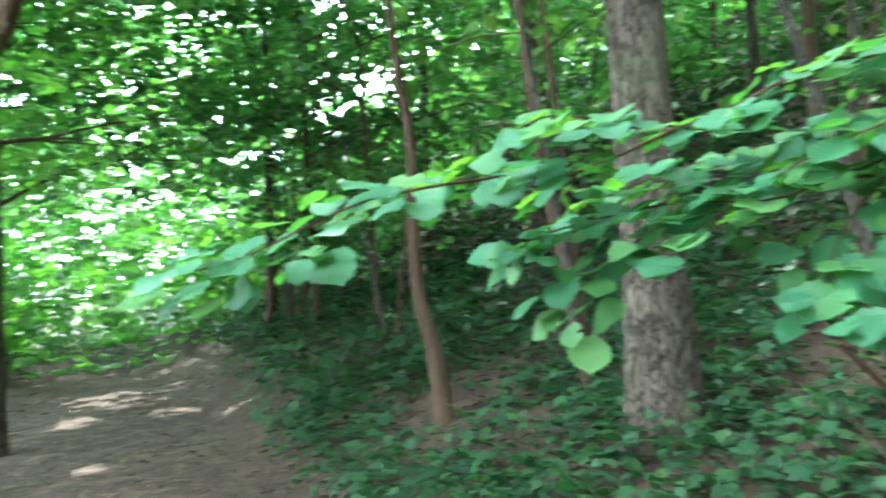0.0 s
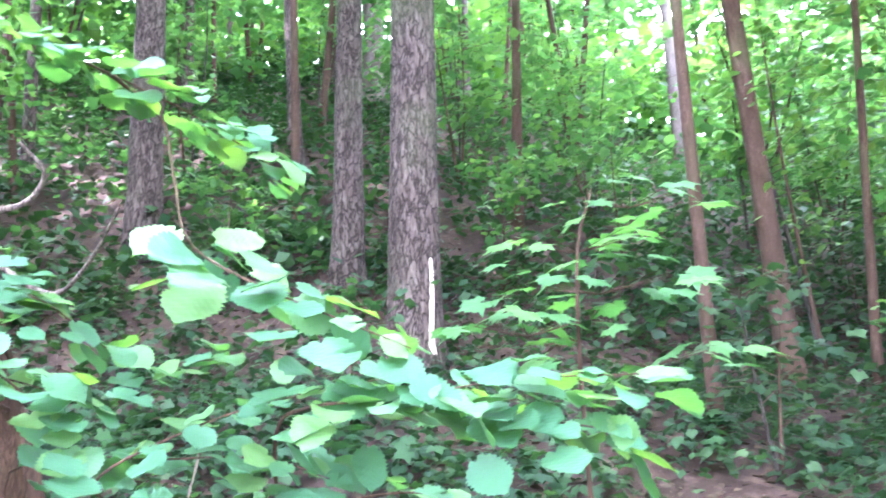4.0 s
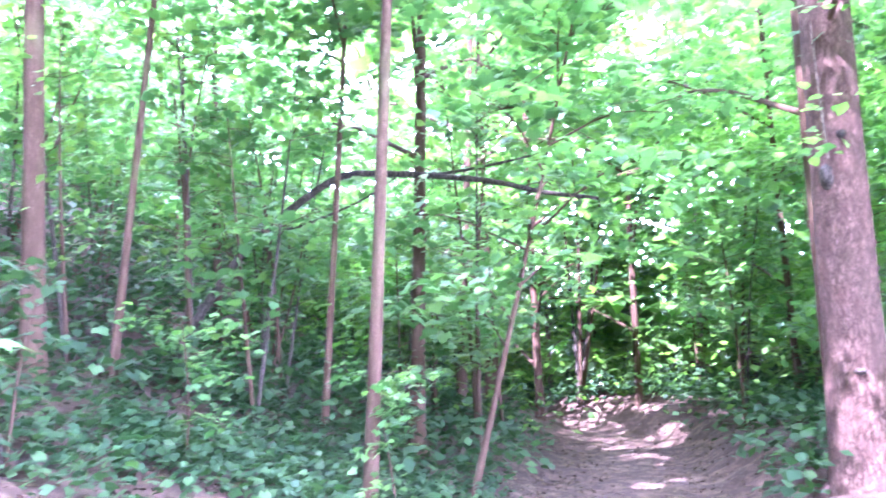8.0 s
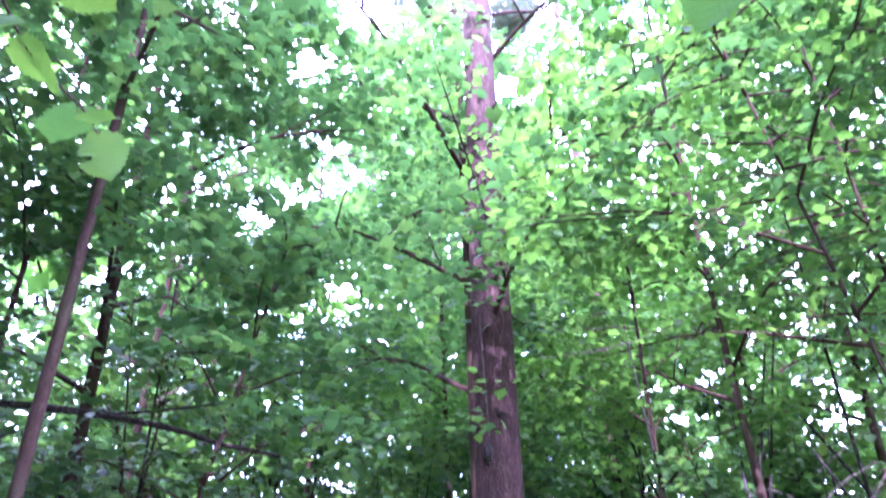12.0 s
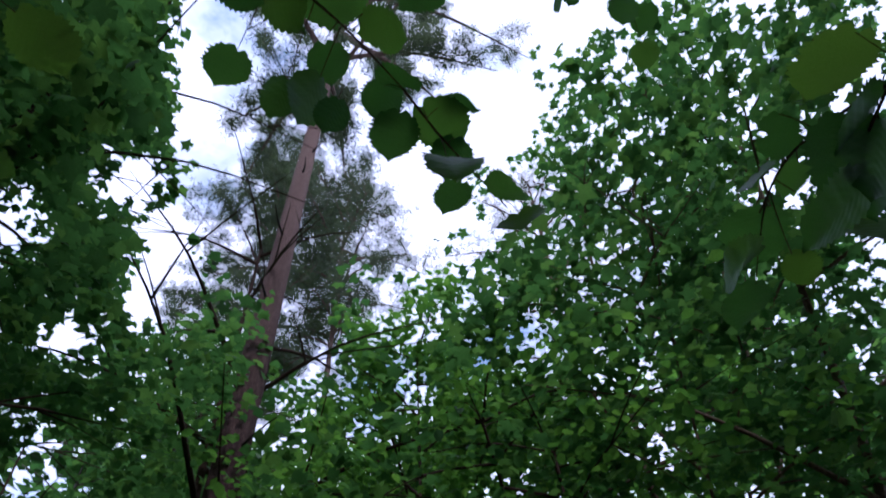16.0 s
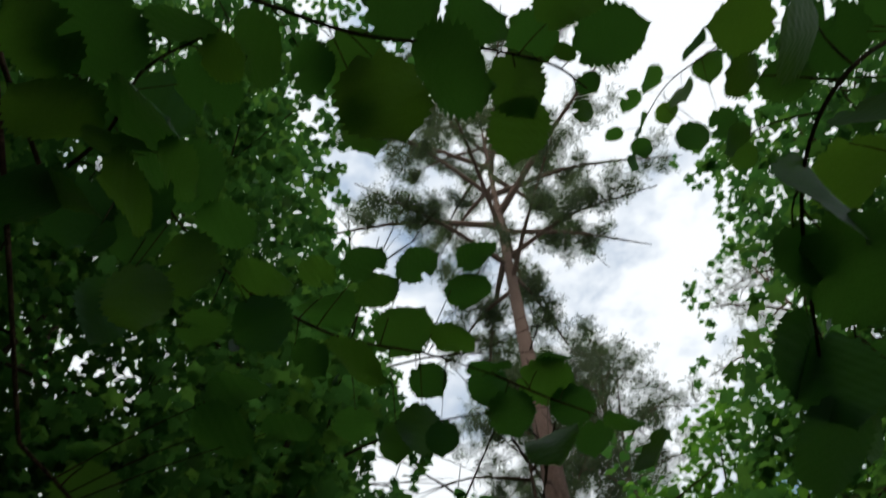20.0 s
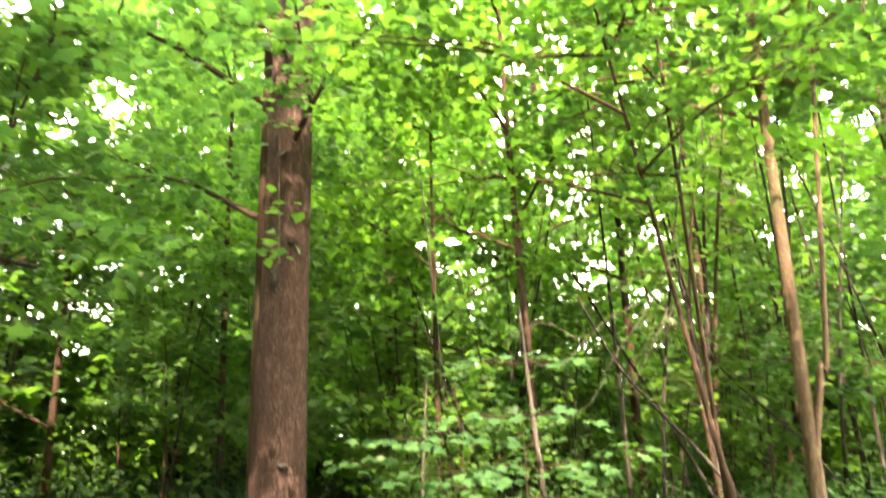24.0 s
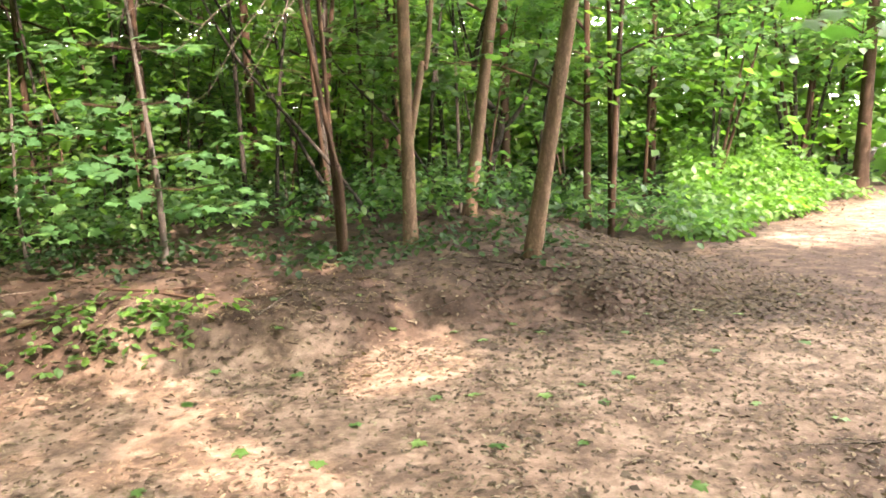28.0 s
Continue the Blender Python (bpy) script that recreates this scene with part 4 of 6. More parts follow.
# bushes whose sunlit look comes from the MAPLE_LIT colour
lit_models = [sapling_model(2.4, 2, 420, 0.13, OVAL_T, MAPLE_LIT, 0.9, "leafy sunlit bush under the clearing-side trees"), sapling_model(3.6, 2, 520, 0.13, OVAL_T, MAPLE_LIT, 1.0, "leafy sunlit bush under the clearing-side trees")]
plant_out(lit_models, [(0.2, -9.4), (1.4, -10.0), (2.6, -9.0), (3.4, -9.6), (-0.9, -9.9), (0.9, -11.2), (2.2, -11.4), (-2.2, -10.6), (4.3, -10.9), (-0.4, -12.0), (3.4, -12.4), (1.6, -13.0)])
plant_out(far_models, spots_in(34, (-100, 25), (9.5, 22), 1.6, 1.5) + spots_in(44, (-150, -95), (9, 22), 0.7, 1.1) + spots_in(76, (-232, -148), (10.5, 24), 1.0, 1.0) + spots_in(10, (-8, 14), (12, 24), 1.4, 1.4))

pole_models = [sapling_model(9.0, 1, 160, 0.18, QUAD_T, MAPLE, 1.2, "straight thin trunk of a young tree on the slope"), sapling_model(11.0, 1, 200, 0.18, QUAD_T, MAPLE, 1.4, "straight thin trunk of a young tree on the slope")]
plant_out(pole_models, spots_in(34, (-108, 12), (9, 24), 1.6, 1.6), 0.85, 1.3)

# ---- low plants, one joined stuff for each stretch of floor ----


def plants(name, x, y, label, leaf, template, size, tall, per, spread, tilt=0.35):
    """Low plants at the places given, each a whorl of leaves on short stalks."""
    n = len(x)
    h = tall * rng.uniform(0.35, 1.0, n)
    xs, ys, hs = np.repeat(x, per), np.repeat(y, per), np.repeat(h, per)
    a = rng.uniform(0, 2 * np.pi, n * per)
    r = spread * np.sqrt(rng.uniform(0.02, 1, n * per))
    px, py = xs + r * np.cos(a), ys + r * np.sin(a)
    z = height(px, py) + hs * rng.uniform(0.45, 1.0, n * per)
    v, q = scatter(template, np.stack([px, py, z], -1), size * rng.uniform(0.55, 1.2, n * per), yaw=a - np.pi / 2 + rng.normal(0, 0.5, n * per), tilt=tilt)
    return tagged(new(name, mesh_of(name, v, q, leaf)), label, "undergrowth", kind="stuff")


def floor_places(n, az, dist, clear=0.3, patchy=0.0):
    a, d = np.radians(rng.uniform(*az, n)), np.sqrt(rng.uniform(dist[0] ** 2, dist[1] ** 2, n))
    x, y = -np.sin(a) * d, np.cos(a) * d
    ok = path_distance(x, y) > clear
    if patchy:
        ok &= ripple(x * 0.8 + 3, y * 0.8) + rng.normal(0, 0.25, n) > patchy
    return x[ok], y[ok]


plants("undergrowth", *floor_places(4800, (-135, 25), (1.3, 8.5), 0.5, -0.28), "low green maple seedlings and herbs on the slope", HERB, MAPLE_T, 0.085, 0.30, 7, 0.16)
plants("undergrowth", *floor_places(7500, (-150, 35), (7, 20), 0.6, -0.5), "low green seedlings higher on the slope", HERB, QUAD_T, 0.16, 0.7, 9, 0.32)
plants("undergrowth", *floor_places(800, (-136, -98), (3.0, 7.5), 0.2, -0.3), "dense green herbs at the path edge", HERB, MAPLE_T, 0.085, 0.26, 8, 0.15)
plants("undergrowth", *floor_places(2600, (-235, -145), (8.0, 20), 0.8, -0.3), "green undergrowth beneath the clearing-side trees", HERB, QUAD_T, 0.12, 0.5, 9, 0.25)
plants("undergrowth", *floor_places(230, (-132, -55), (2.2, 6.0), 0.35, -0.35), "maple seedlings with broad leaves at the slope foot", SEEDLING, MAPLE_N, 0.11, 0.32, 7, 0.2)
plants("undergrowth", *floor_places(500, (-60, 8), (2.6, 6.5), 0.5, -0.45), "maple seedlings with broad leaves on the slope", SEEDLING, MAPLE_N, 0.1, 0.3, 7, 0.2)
ex, ey = rng.normal(1.35, 0.55, 34), rng.normal(-5.25, 0.14, 34)
plants("bank_herb", ex, ey - 0.12 * (ex - 1.3), "small bright herbs along the eroded bank", HERB_LIT, OVAL_T, 0.075, 0.15, 8, 0.09)
ex, ey = rng.uniform(-2.2, 2.6, 160), rng.uniform(-7.6, -5.9, 160)
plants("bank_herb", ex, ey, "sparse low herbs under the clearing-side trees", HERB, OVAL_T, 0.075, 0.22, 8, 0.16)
ex, ey = rng.uniform(-4.6, 3.2, 620), rng.uniform(-11.5, -7.2, 620)
ok = ripple(0.9 * ex + 2, 0.9 * ey) > -0.2
ex, ey = ex[ok], ey[ok]
plants("undergrowth", ex, ey, "leafy shrubs and herbs behind the clearing-side trunks", MAPLE, OVAL_T, 0.09, 0.8, 14, 0.26)


def herb_bank():
    """The sunny stand of tall herbs beside the western path."""
    n = 1900
    a, d = np.radians(rng.uniform(126, 152, n)), rng.uniform(9.6, 15.5, n)
    x, y = -np.sin(a) * d, np.cos(a) * d
    ok = path_distance(x, y) > 0.25 + 0.5 * ripple(1.3 * x, 1.3 * y) + rng.normal(0, 0.12, n)
    x, y = x[ok], y[ok]
    near = smoothstep(0.1, 1.5, path_distance(x, y))
    per = 11
    hs = np.repeat((0.25 + 0.85 * near) * rng.uniform(0.6, 1.1, len(x)), per)
    aa = rng.uniform(0, 6.28, len(x) * per)
    px, py = np.repeat(x, per) + 0.16 * np.cos(aa), np.repeat(y, per) + 0.16 * np.sin(aa)
    z = height(px, py) + hs * rng.uniform(0.15, 1.0, len(px))
    v, q = scatter(OVAL_T, np.stack([px, py, z], -1), rng.uniform(0.07, 0.15, len(px)), yaw=aa - np.pi / 2, tilt=0.4)
    tagged(new("herb_bank", mesh_of("herb_bank", v, q, NETTLE)), "tall bright green herbs in sunlight beside the path", "undergrowth", kind="stuff")


herb_bank()



def far_thicket():
    """The leafy wall of the wood beyond the single trees, in uneven clumps."""
    n = 5000
    a, d = np.radians(rng.uniform(-238, 48, n)), 15 + 30 * rng.uniform(0, 1, n) ** 0.8
    x, y = -np.sin(a) * d, np.cos(a) * d
    hill = (a > radians(-112)) & (a < radians(14))
    keep = ~hill | (rng.uniform(0, 1, n) < 0.6)
    a, d, x, y, hill = a[keep], d[keep], x[keep], y[keep], hill[keep]
    over = (path_distance(x, y) < 1.0) & (d < 17)
    top = rng.uniform(0.3, 1.0, len(x)) * (2.4 + 0.2 * np.hypot(x, y)) * np.where(hill, 0.75, np.where((a > radians(-152)) & (a < radians(-118)), 0.75, 1))
    per = 30
    r = np.repeat(rng.uniform(0.5, 1.5, len(x)), per)
    off = rng.normal(0, 0.5, (len(r), 3)) * r[:, None] * [1.15, 1.15, 0.45]
    px, py = np.repeat(x, per) + off[:, 0], np.repeat(y, per) + off[:, 1]
    lift = np.repeat(np.where(over, 2.6 + 0.6 * top, top * rng.uniform(0, 1, len(x)) ** 0.8), per)
    z = height(px, py) + np.maximum(0.1, lift + off[:, 2] * 0.7)
    p = np.stack([px, py, z], -1)
    slope = np.repeat(hill, per)
    # slope keeps the plain green; elsewhere sunlight is put into the leaf colour
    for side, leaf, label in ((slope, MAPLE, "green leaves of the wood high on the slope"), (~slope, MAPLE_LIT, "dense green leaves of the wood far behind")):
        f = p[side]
        f = f[~view_gap(f)]
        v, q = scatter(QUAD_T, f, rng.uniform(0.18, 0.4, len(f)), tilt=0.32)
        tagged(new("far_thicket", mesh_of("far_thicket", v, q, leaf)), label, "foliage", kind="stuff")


far_thicket()


def leaf_layers(n, az, dist, low, rise, size, leaf, label):
    """Flat layers of small leaves that close the view under the crowns."""
    a, d = np.radians(rng.uniform(*az, n)), rng.uniform(*dist, n)
    x, y = -np.sin(a) * d, np.cos(a) * d
    lift = np.where(path_distance(x, y) < 1.3, 3.2, low) + rng.uniform(0, 1, n) * (rise * d)
    per = 34
    off = rng.normal(0, 1, (n * per, 3)) * [0.75, 0.75, 0.16]
    px, py = np.repeat(x, per) + off[:, 0], np.repeat(y, per) + off[:, 1]
    p = np.stack([px, py, height(px, py) + np.repeat(lift, per) + off[:, 2]], -1)
    p = p[~view_gap(p) & ~hides_arch(p) & ~lets_sun_by(p)]
    v, q = scatter(QUAD_T, p, rng.uniform(0.6, 1.2, len(p)) * size, tilt=0.3)
    tagged(new("far_thicket", mesh_of("far_thicket", v, q, leaf)), label, "foliage", kind="stuff")


leaf_layers(140, (-6, 12), (11.5, 26), 0.8, 0.5, 0.2, MAPLE, "layered green leaves over the path to the north")
leaf_layers(1150, (12, 46), (11.5, 26), 0.8, 0.55, 0.2, MAPLE, "layered green leaves beyond the bend of the north path")
# deep layers brightened by the sunlit tone of MAPLE_LIT
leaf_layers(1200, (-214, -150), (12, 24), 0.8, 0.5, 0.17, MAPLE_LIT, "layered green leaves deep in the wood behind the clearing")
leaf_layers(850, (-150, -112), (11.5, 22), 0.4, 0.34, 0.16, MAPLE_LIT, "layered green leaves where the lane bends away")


def far_edge():
    """Low leaf walls where the wood closes beyond the paths."""
    n = 1500
    a, d = np.radians(rng.uniform(-245, 45, n)), rng.uniform(19, 30, n)
    x, y = -np.sin(a) * d, np.cos(a) * d
    ok = path_distance(x, y) > 0.6
    x, y = x[ok], y[ok]
    n = len(x)
    per = 26
    off = rng.normal(0, 0.55, (n * per, 3))
    px, py = np.repeat(x, per) + off[:, 0], np.repeat(y, per) + off[:, 1]
    z = height(px, py) + np.abs(np.repeat(rng.uniform(0, 3.4, n), per) + off[:, 2])
    v, q = scatter(QUAD_T, np.stack([px, py, z], -1), rng.uniform(0.3, 0.55, len(px)), tilt=0.6)
    # low bushes take the sunlit leaf colour too
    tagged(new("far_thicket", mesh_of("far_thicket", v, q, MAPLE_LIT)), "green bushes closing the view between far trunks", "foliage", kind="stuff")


far_edge()

# ---- litter ----
lx, ly = floor_places(34000, (-240, 40), (1.2, 15), -0.1)
v, q = scatter(QUAD_T, np.stack([lx, ly, height(lx, ly) + 0.012], -1), rng.uniform(0.03, 0.085, len(lx)), tilt=0.3, roll=0.3)
tagged(new("leaf_litter", mesh_of("leaf_litter", v, q, LITTER)), "dry brown fallen leaves on the woodland floor", "leaf litter", kind="stuff")
lx, ly = floor_places(14000, (-138, 15), (1.8, 8.5), 0.0)
v, q = scatter(QUAD_T, np.stack([lx, ly, height(lx, ly) + 0.012], -1), rng.uniform(0.03, 0.09, len(lx)), tilt=0.3, roll=0.3)
tagged(new("leaf_litter", mesh_of("leaf_litter", v, q, LITTER)), "brown dry leaves covering the slope foot", "leaf litter", kind="stuff")
lx, ly = rng.uniform(-4.5, 3.0, 9000), rng.uniform(-7.6, -4.4, 9000)
ok = ly < -4.7 - 0.2 * np.abs(lx + 0.3) + rng.normal(0, 0.25, 9000)
lx, ly = lx[ok], ly[ok]
v, q = scatter(OVAL_T, np.stack([lx, ly, height(lx, ly) + 0.008], -1), rng.uniform(0.015, 0.05, len(lx)), tilt=0.15, roll=0.15)
tagged(new("leaf_litter", mesh_of("leaf_litter", v, q, LITTER)), "red-brown dry leaves under the clearing-side trees", "leaf litter", kind="stuff")
# extra dark litter that also stands in for crown shade on the soil
lx, ly = rng.normal(-2.7, 0.95, 8000), rng.normal(-5.55, 0.42, 8000)
ok = (lx < -1.1) & (ripple(2.2 * lx, 2.2 * ly) + rng.normal(0, 0.5, 8000) > -0.5)
lx, ly = lx[ok], ly[ok]
v, q = scatter(OVAL_T, np.stack([lx, ly, height(lx, ly) + 0.008], -1), rng.uniform(0.02, 0.06, len(lx)), tilt=0.15, roll=0.2)
tagged(new("leaf_litter", mesh_of("leaf_litter", v, q, LITTER)), "dark matted leaves laid to deepen crown shade on the clearing", "leaf litter", kind="stuff")
lx, ly = rng.uniform(-9, 2, 16000), rng.uniform(0.3, 14, 16000)
ok = path_distance(lx, ly) < 0.1
lx, ly = lx[ok], ly[ok]
v, q = scatter(OVAL_T, np.stack([lx, ly, height(lx, ly) + 0.008], -1), rng.uniform(0.025, 0.085, len(lx)), tilt=0.25, roll=0.3)
tagged(new("leaf_litter", mesh_of("leaf_litter", v, q, LITTER)), "brown leaves trodden into the shaded path", "leaf litter", kind="stuff")
lx, ly = rng.uniform(1.5, 10, 30000), rng.uniform(-12, -1.5, 30000)
pd = path_distance(lx, ly)
ok = (pd > -0.75 + 0.4 * rng.uniform(0, 1, 30000)) & (pd < 0.5) & (rng.uniform(0, 1, 30000) < 0.55)
lx, ly = lx[ok], ly[ok]
v, q = scatter(OVAL_T, np.stack([lx, ly, height(lx, ly) + 0.008], -1), rng.uniform(0.015, 0.06, len(lx)), tilt=0.25, roll=0.3)
tagged(new("leaf_litter", mesh_of("leaf_litter", v, q, LITTER)), "brown dry leaves gathered along the path edge", "leaf litter", kind="stuff")
n = 60000
lx, ly = rng.uniform(-9, 9, n), rng.uniform(-11, 8, n)
ok = path_distance(lx, ly) < 0.2
lx, ly = lx[ok], ly[ok]
v, q = scatter(QUAD_T, np.stack([lx, ly, height(lx, ly) + 0.006], -1), 0.008 + 0.06 * rng.uniform(0, 1, len(lx)) ** 3, tilt=0.2, roll=0.3)
tagged(new("path_debris", mesh_of("path_debris", v, q, LITTER)), "bits of bark and dry leaf on the trodden soil", "leaf litter", kind="stuff")
n = 46000
lx, ly = rng.uniform(-6.5, 2.6, n), rng.uniform(-7.0, -2.3, n)
# fewer pale chips where crown shade is painted into the ground
ok = (path_distance(lx, ly) < 0.6) & (ripple(1.9 * lx, 1.9 * ly) + 0.5 * smoothstep(0.8, -2.0, lx) + 0.35 * smoothstep(-4.2, -5.2, ly) + rng.normal(0, 0.35, n) > -0.05 + 1.5 * smoothstep(-0.4, -1.4, lx) * smoothstep(-4.4, -5.0, ly))
lx, ly = lx[ok], ly[ok]
v, q = scatter(CHIP_T, np.stack([lx, ly, height(lx, ly) + 0.006], -1), 0.014 + 0.045 * rng.uniform(0, 1, len(lx)) ** 1.6, tilt=0.2, roll=0.35)
tagged(new("leaf_litter", mesh_of("leaf_litter", v, q, CHIPS)), "crumbled dry leaves and chips strewn over the clearing", "leaf litter", kind="stuff")


def twig_stuff(name, n, x, y, lo, hi, mat, label):
    pieces = []
    for k in range(n):
        a, L = rng.uniform(0, 6.28), rng.uniform(lo, hi)
        s = np.array([x[k], y[k], 0])
        pts = [s + np.array([math.cos(a), math.sin(a), 0]) * L * u + np.array([rng.normal(0, 0.04) * L, rng.normal(0, 0.04) * L, 0]) for u in (0, 0.5, 1)]
        pts = [(p[0], p[1], float(height(p[0], p[1])) + 0.008) for p in pts]
        pieces.append(tube(pts, 0.002 + 0.006 * L, 0.0015, 4, 5))
    v, q = joined(pieces)
    tagged(new(name, mesh_of(name, v, q, mat, True)), label, "twigs", kind="stuff")


tx, ty = floor_places(900, (-240, 40), (1.5, 10), -0.6)
twig_stuff("twig_litter", min(420, len(tx)), tx, ty, 0.12, 0.7, DEAD_WOOD, "dry grey twigs lying on the floor")

# ---- fallen green leaves on the clearing ----


def fallen_leaf(x, y, size):
    ob = new("fallen_leaf", FALLEN_ME)
    ob.matrix_basis = pose(x, y, float(height(x, y)) + 0.012, rng.uniform(-9, 9), rng.uniform(-9, 9), rng.uniform(0, 360)) @ Matrix.Scale(size, 4)
    return tagged(ob, "fresh green maple leaf fallen on bare soil", "leaf", "fallen leaves")


def detailed_maple():
    """A toothed five-lobed leaf as a fan, with lobes that curl."""
    tips = [(-158, 0.42), (-118, 0.62), (-95, 0.5), (-62, 0.86), (-40, 0.62), (-14, 0.72), (0, 1.0), (14, 0.72), (40, 0.62), (62, 0.86), (95, 0.5), (118, 0.62), (158, 0.42)]
    out = []
    for k, (a, r) in enumerate(tips):
        out.append((a, r))
        if k < len(tips) - 1:
            b = tips[k + 1]
            out.append(((a + b[0]) / 2, min(r, b[1]) * 0.88))
    v = [(0, 0, 0)] + [(math.sin(radians(a)) * r * 0.6, math.cos(radians(a)) * r * 0.6, -0.10 * r * r + 0.03 * math.sin(3 * radians(a))) for a, r in out]
    f = [(0, k + 1, k) for k in range(1, len(out))]
    return np.array(v), np.array(f)


MAPLE_D = detailed_maple()
FALLEN_ME = mesh_of("fallen_leaf", *MAPLE_D, FALLEN)
for x, y, s in [(0.22, -4.76, 0.12), (-0.45, -5.25, 0.1), (0.35, -5.5, 0.11), (-0.9, -5.2, 0.12), (-1.15, -4.0, 0.13), (-1.35, -5.3, 0.11), (-2.1, -5.0, 0.14), (-2.0, -4.35, 0.15), (-0.75, -4.1, 0.13),
                (-0.35, -3.6, 0.14), (0.15, -3.5, 0.12), (-0.7, -3.45, 0.13), (0.9, -3.4, 0.11), (0.7, -4.9, 0.1), (-2.9, -5.4, 0.13), (-3.1, -4.4, 0.12), (-2.4, -6.0, 0.12), (-1.0, -6.1, 0.11)]:
    fallen_leaf(x, y, s)
for k in range(34):
    fallen_leaf(rng.uniform(-4, 2.4), rng.uniform(-6, -2.6), rng.uniform(0.06, 0.13))

# ---- hazel by the camera ----


def hazel_leaf_mesh(curl, wave, notch, seed):
    """A broad toothed hazel leaf with a heart-shaped foot and a short point; unit length, petiole at the origin."""
    r = random.Random(seed)
    ph, wide, skew = r.uniform(0, 6), r.uniform(0.43, 0.50), r.uniform(-0.06, 0.06)
    rows = 25
    v, f = [], []
    for i in range(rows):
        u = i / (rows - 1)
        w = wide * (1 - abs(2 * u - 0.94) ** 2.6 * 0.9) if u < 0.9 else wide * 0.34 * (1 - u) / 0.1
        w *= 1 + (0.09 if i % 2 else -0.06) + r.uniform(-0.04, 0.04)
        left = w * (1 + skew) * (notch if 10 <= i <= 12 else 1)
        right = w * (1 - skew)
        vein = 0.003 if i % 4 < 2 else -0.003
        drop = -curl * u * u
        foot = -0.10 * max(0, 1 - u * 5)
        for k, x in ((1.0, -left), (0.55, -left * 0.55), (0, 0), (0.55, right * 0.55), (1.0, right)):
            edge = wave * math.sin(7 * u + ph + (1.7 if x > 0 else 0)) * k
            v.append((x + 0.03 * math.sin(2.5 * u + ph), u + foot * k * 0.8 - 0.05 * k * (u > 0.1), drop + edge + (0.13 * abs(x) if k else -0.012) + vein * (k > 0)))
    for i in range(rows - 1):
        for j in range(4):
            a = i * 5 + j
            f.append((a, a + 1, a + 6, a + 5))
    return mesh_of("leaf", np.array(v), np.array(f), HAZEL, True)


HAZEL_LEAVES = [hazel_leaf_mesh(0.06, 0.03, 1, 1), hazel_leaf_mesh(0.16, 0.05, 1, 2), hazel_leaf_mesh(-0.05, 0.04, 1, 3), hazel_leaf_mesh(0.10, 0.04, 0.5, 4), hazel_leaf_mesh(0.22, 0.06, 1, 5)]


def aimed(at, along, up, size):
    """The pose of a leaf: its length along one way, its upper face towards up."""
    y = Vector(along).normalized()
    x = y.cross(Vector(up)).normalized()
    z = x.cross(y)
    m = Matrix((x, y, z)).transposed().to_4x4()
    return Matrix.Translation(at) @ m @ Matrix.Scale(size, 4)


def spray(shrub, points, r0, n, size, droop=0.2, first=0.15, up=(-0.3, -0.36, 1), jitter=0.26):
    """A twig with single leaves set left and right along it."""
    base = np.array(shrub.location)
    v, q = tube([np.array(p) for p in points], r0, 0.0013, 6, 26, 0.08)
    twig = part("twig", mesh_of("twig", v - base, q, HAZEL_BARK, True), shrub)
    line = curve_points(points, 100)
    tan = np.gradient(line, axis=0)
    n = max(6, int(0.95 * n))
    for k in range(n):
        u = first + (1 - first) * (k + 0.5) / n
        i = min(99, int(u * 99))
        t = Vector(tan[i]).normalized()
        side = t.cross(Vector((0, 0, 1))).normalized() * (1 if k % 2 else -1)
        if k == n - 1:
            side *= 0.1
        way = t * rng.uniform(-0.1, 1.0) + side * rng.uniform(0.3, 1.1) + Vector((0, 0, -droop * rng.uniform(-0.5, 1.6)))
        s = size * rng.uniform(0.6, 1.2)
        foot = Vector(line[i]) + way.normalized() * rng.uniform(0.01, 0.075) + Vector(rng.normal(0, 0.018, 3))
        face = Vector(up) + Vector(rng.normal(0, jitter, 3))
        ob = new("leaf", HAZEL_LEAVES[rng.integers(0, 5)])
        ob.parent = twig
        ob.matrix_basis = Matrix.Translation(-Vector(base)) @ aimed(foot, way, face, s)
    return twig


hazel = thing("hazel_shrub", "leafy hazel shrub with leaning brown stems beside the path", "shrub", "hazel shrubs", on_ground(1.72, 1.62))
hb = np.array(hazel.location)


def hazel_stem(shrub, pts, r0, r1, name="stem", mat=None):
    b = np.array(shrub.location)
    v, q = tube([np.array(p) for p in pts], r0, r1, 10, 30, 0.06)
    return part(name, mesh_of(name, v - b, q, mat or HAZEL_BARK, True), shrub)


hazel_stem(hazel, [hb - [0, 0, 0.05], (1.61, 1.64, 1.07), (1.51, 1.6, 1.58), (1.32, 1.57, 2.07), (1.14, 1.59, 2.34), (0.95, 1.68, 2.75), (0.7, 1.9, 3.4)], 0.046, 0.02)
hazel_stem(hazel, [hb + [0.12, -0.06, -0.05], (1.63, 1.55, 1.06), (1.55, 1.57, 1.51), (1.49, 1.6, 1.66)], 0.026, 0.018)
hazel_stem(hazel, [(1.13, 1.59, 2.35), (1.12, 1.6, 2.62), (1.14, 1.56, 3.0)], 0.02, 0.01, "branch")
hazel_stem(hazel, [(1.2, 1.58, 2.25), (1.0, 1.66, 2.5), (0.8, 1.62, 2.8)], 0.016, 0.008, "branch")
hazel_stem(hazel, [(1.29, 1.52, 2.05), (1.32, 1.36, 2.05), (1.31, 1.28, 2.11), (1.26, 1.3, 2.17)], 0.009, 0.003, "branch", DEAD_WOOD)
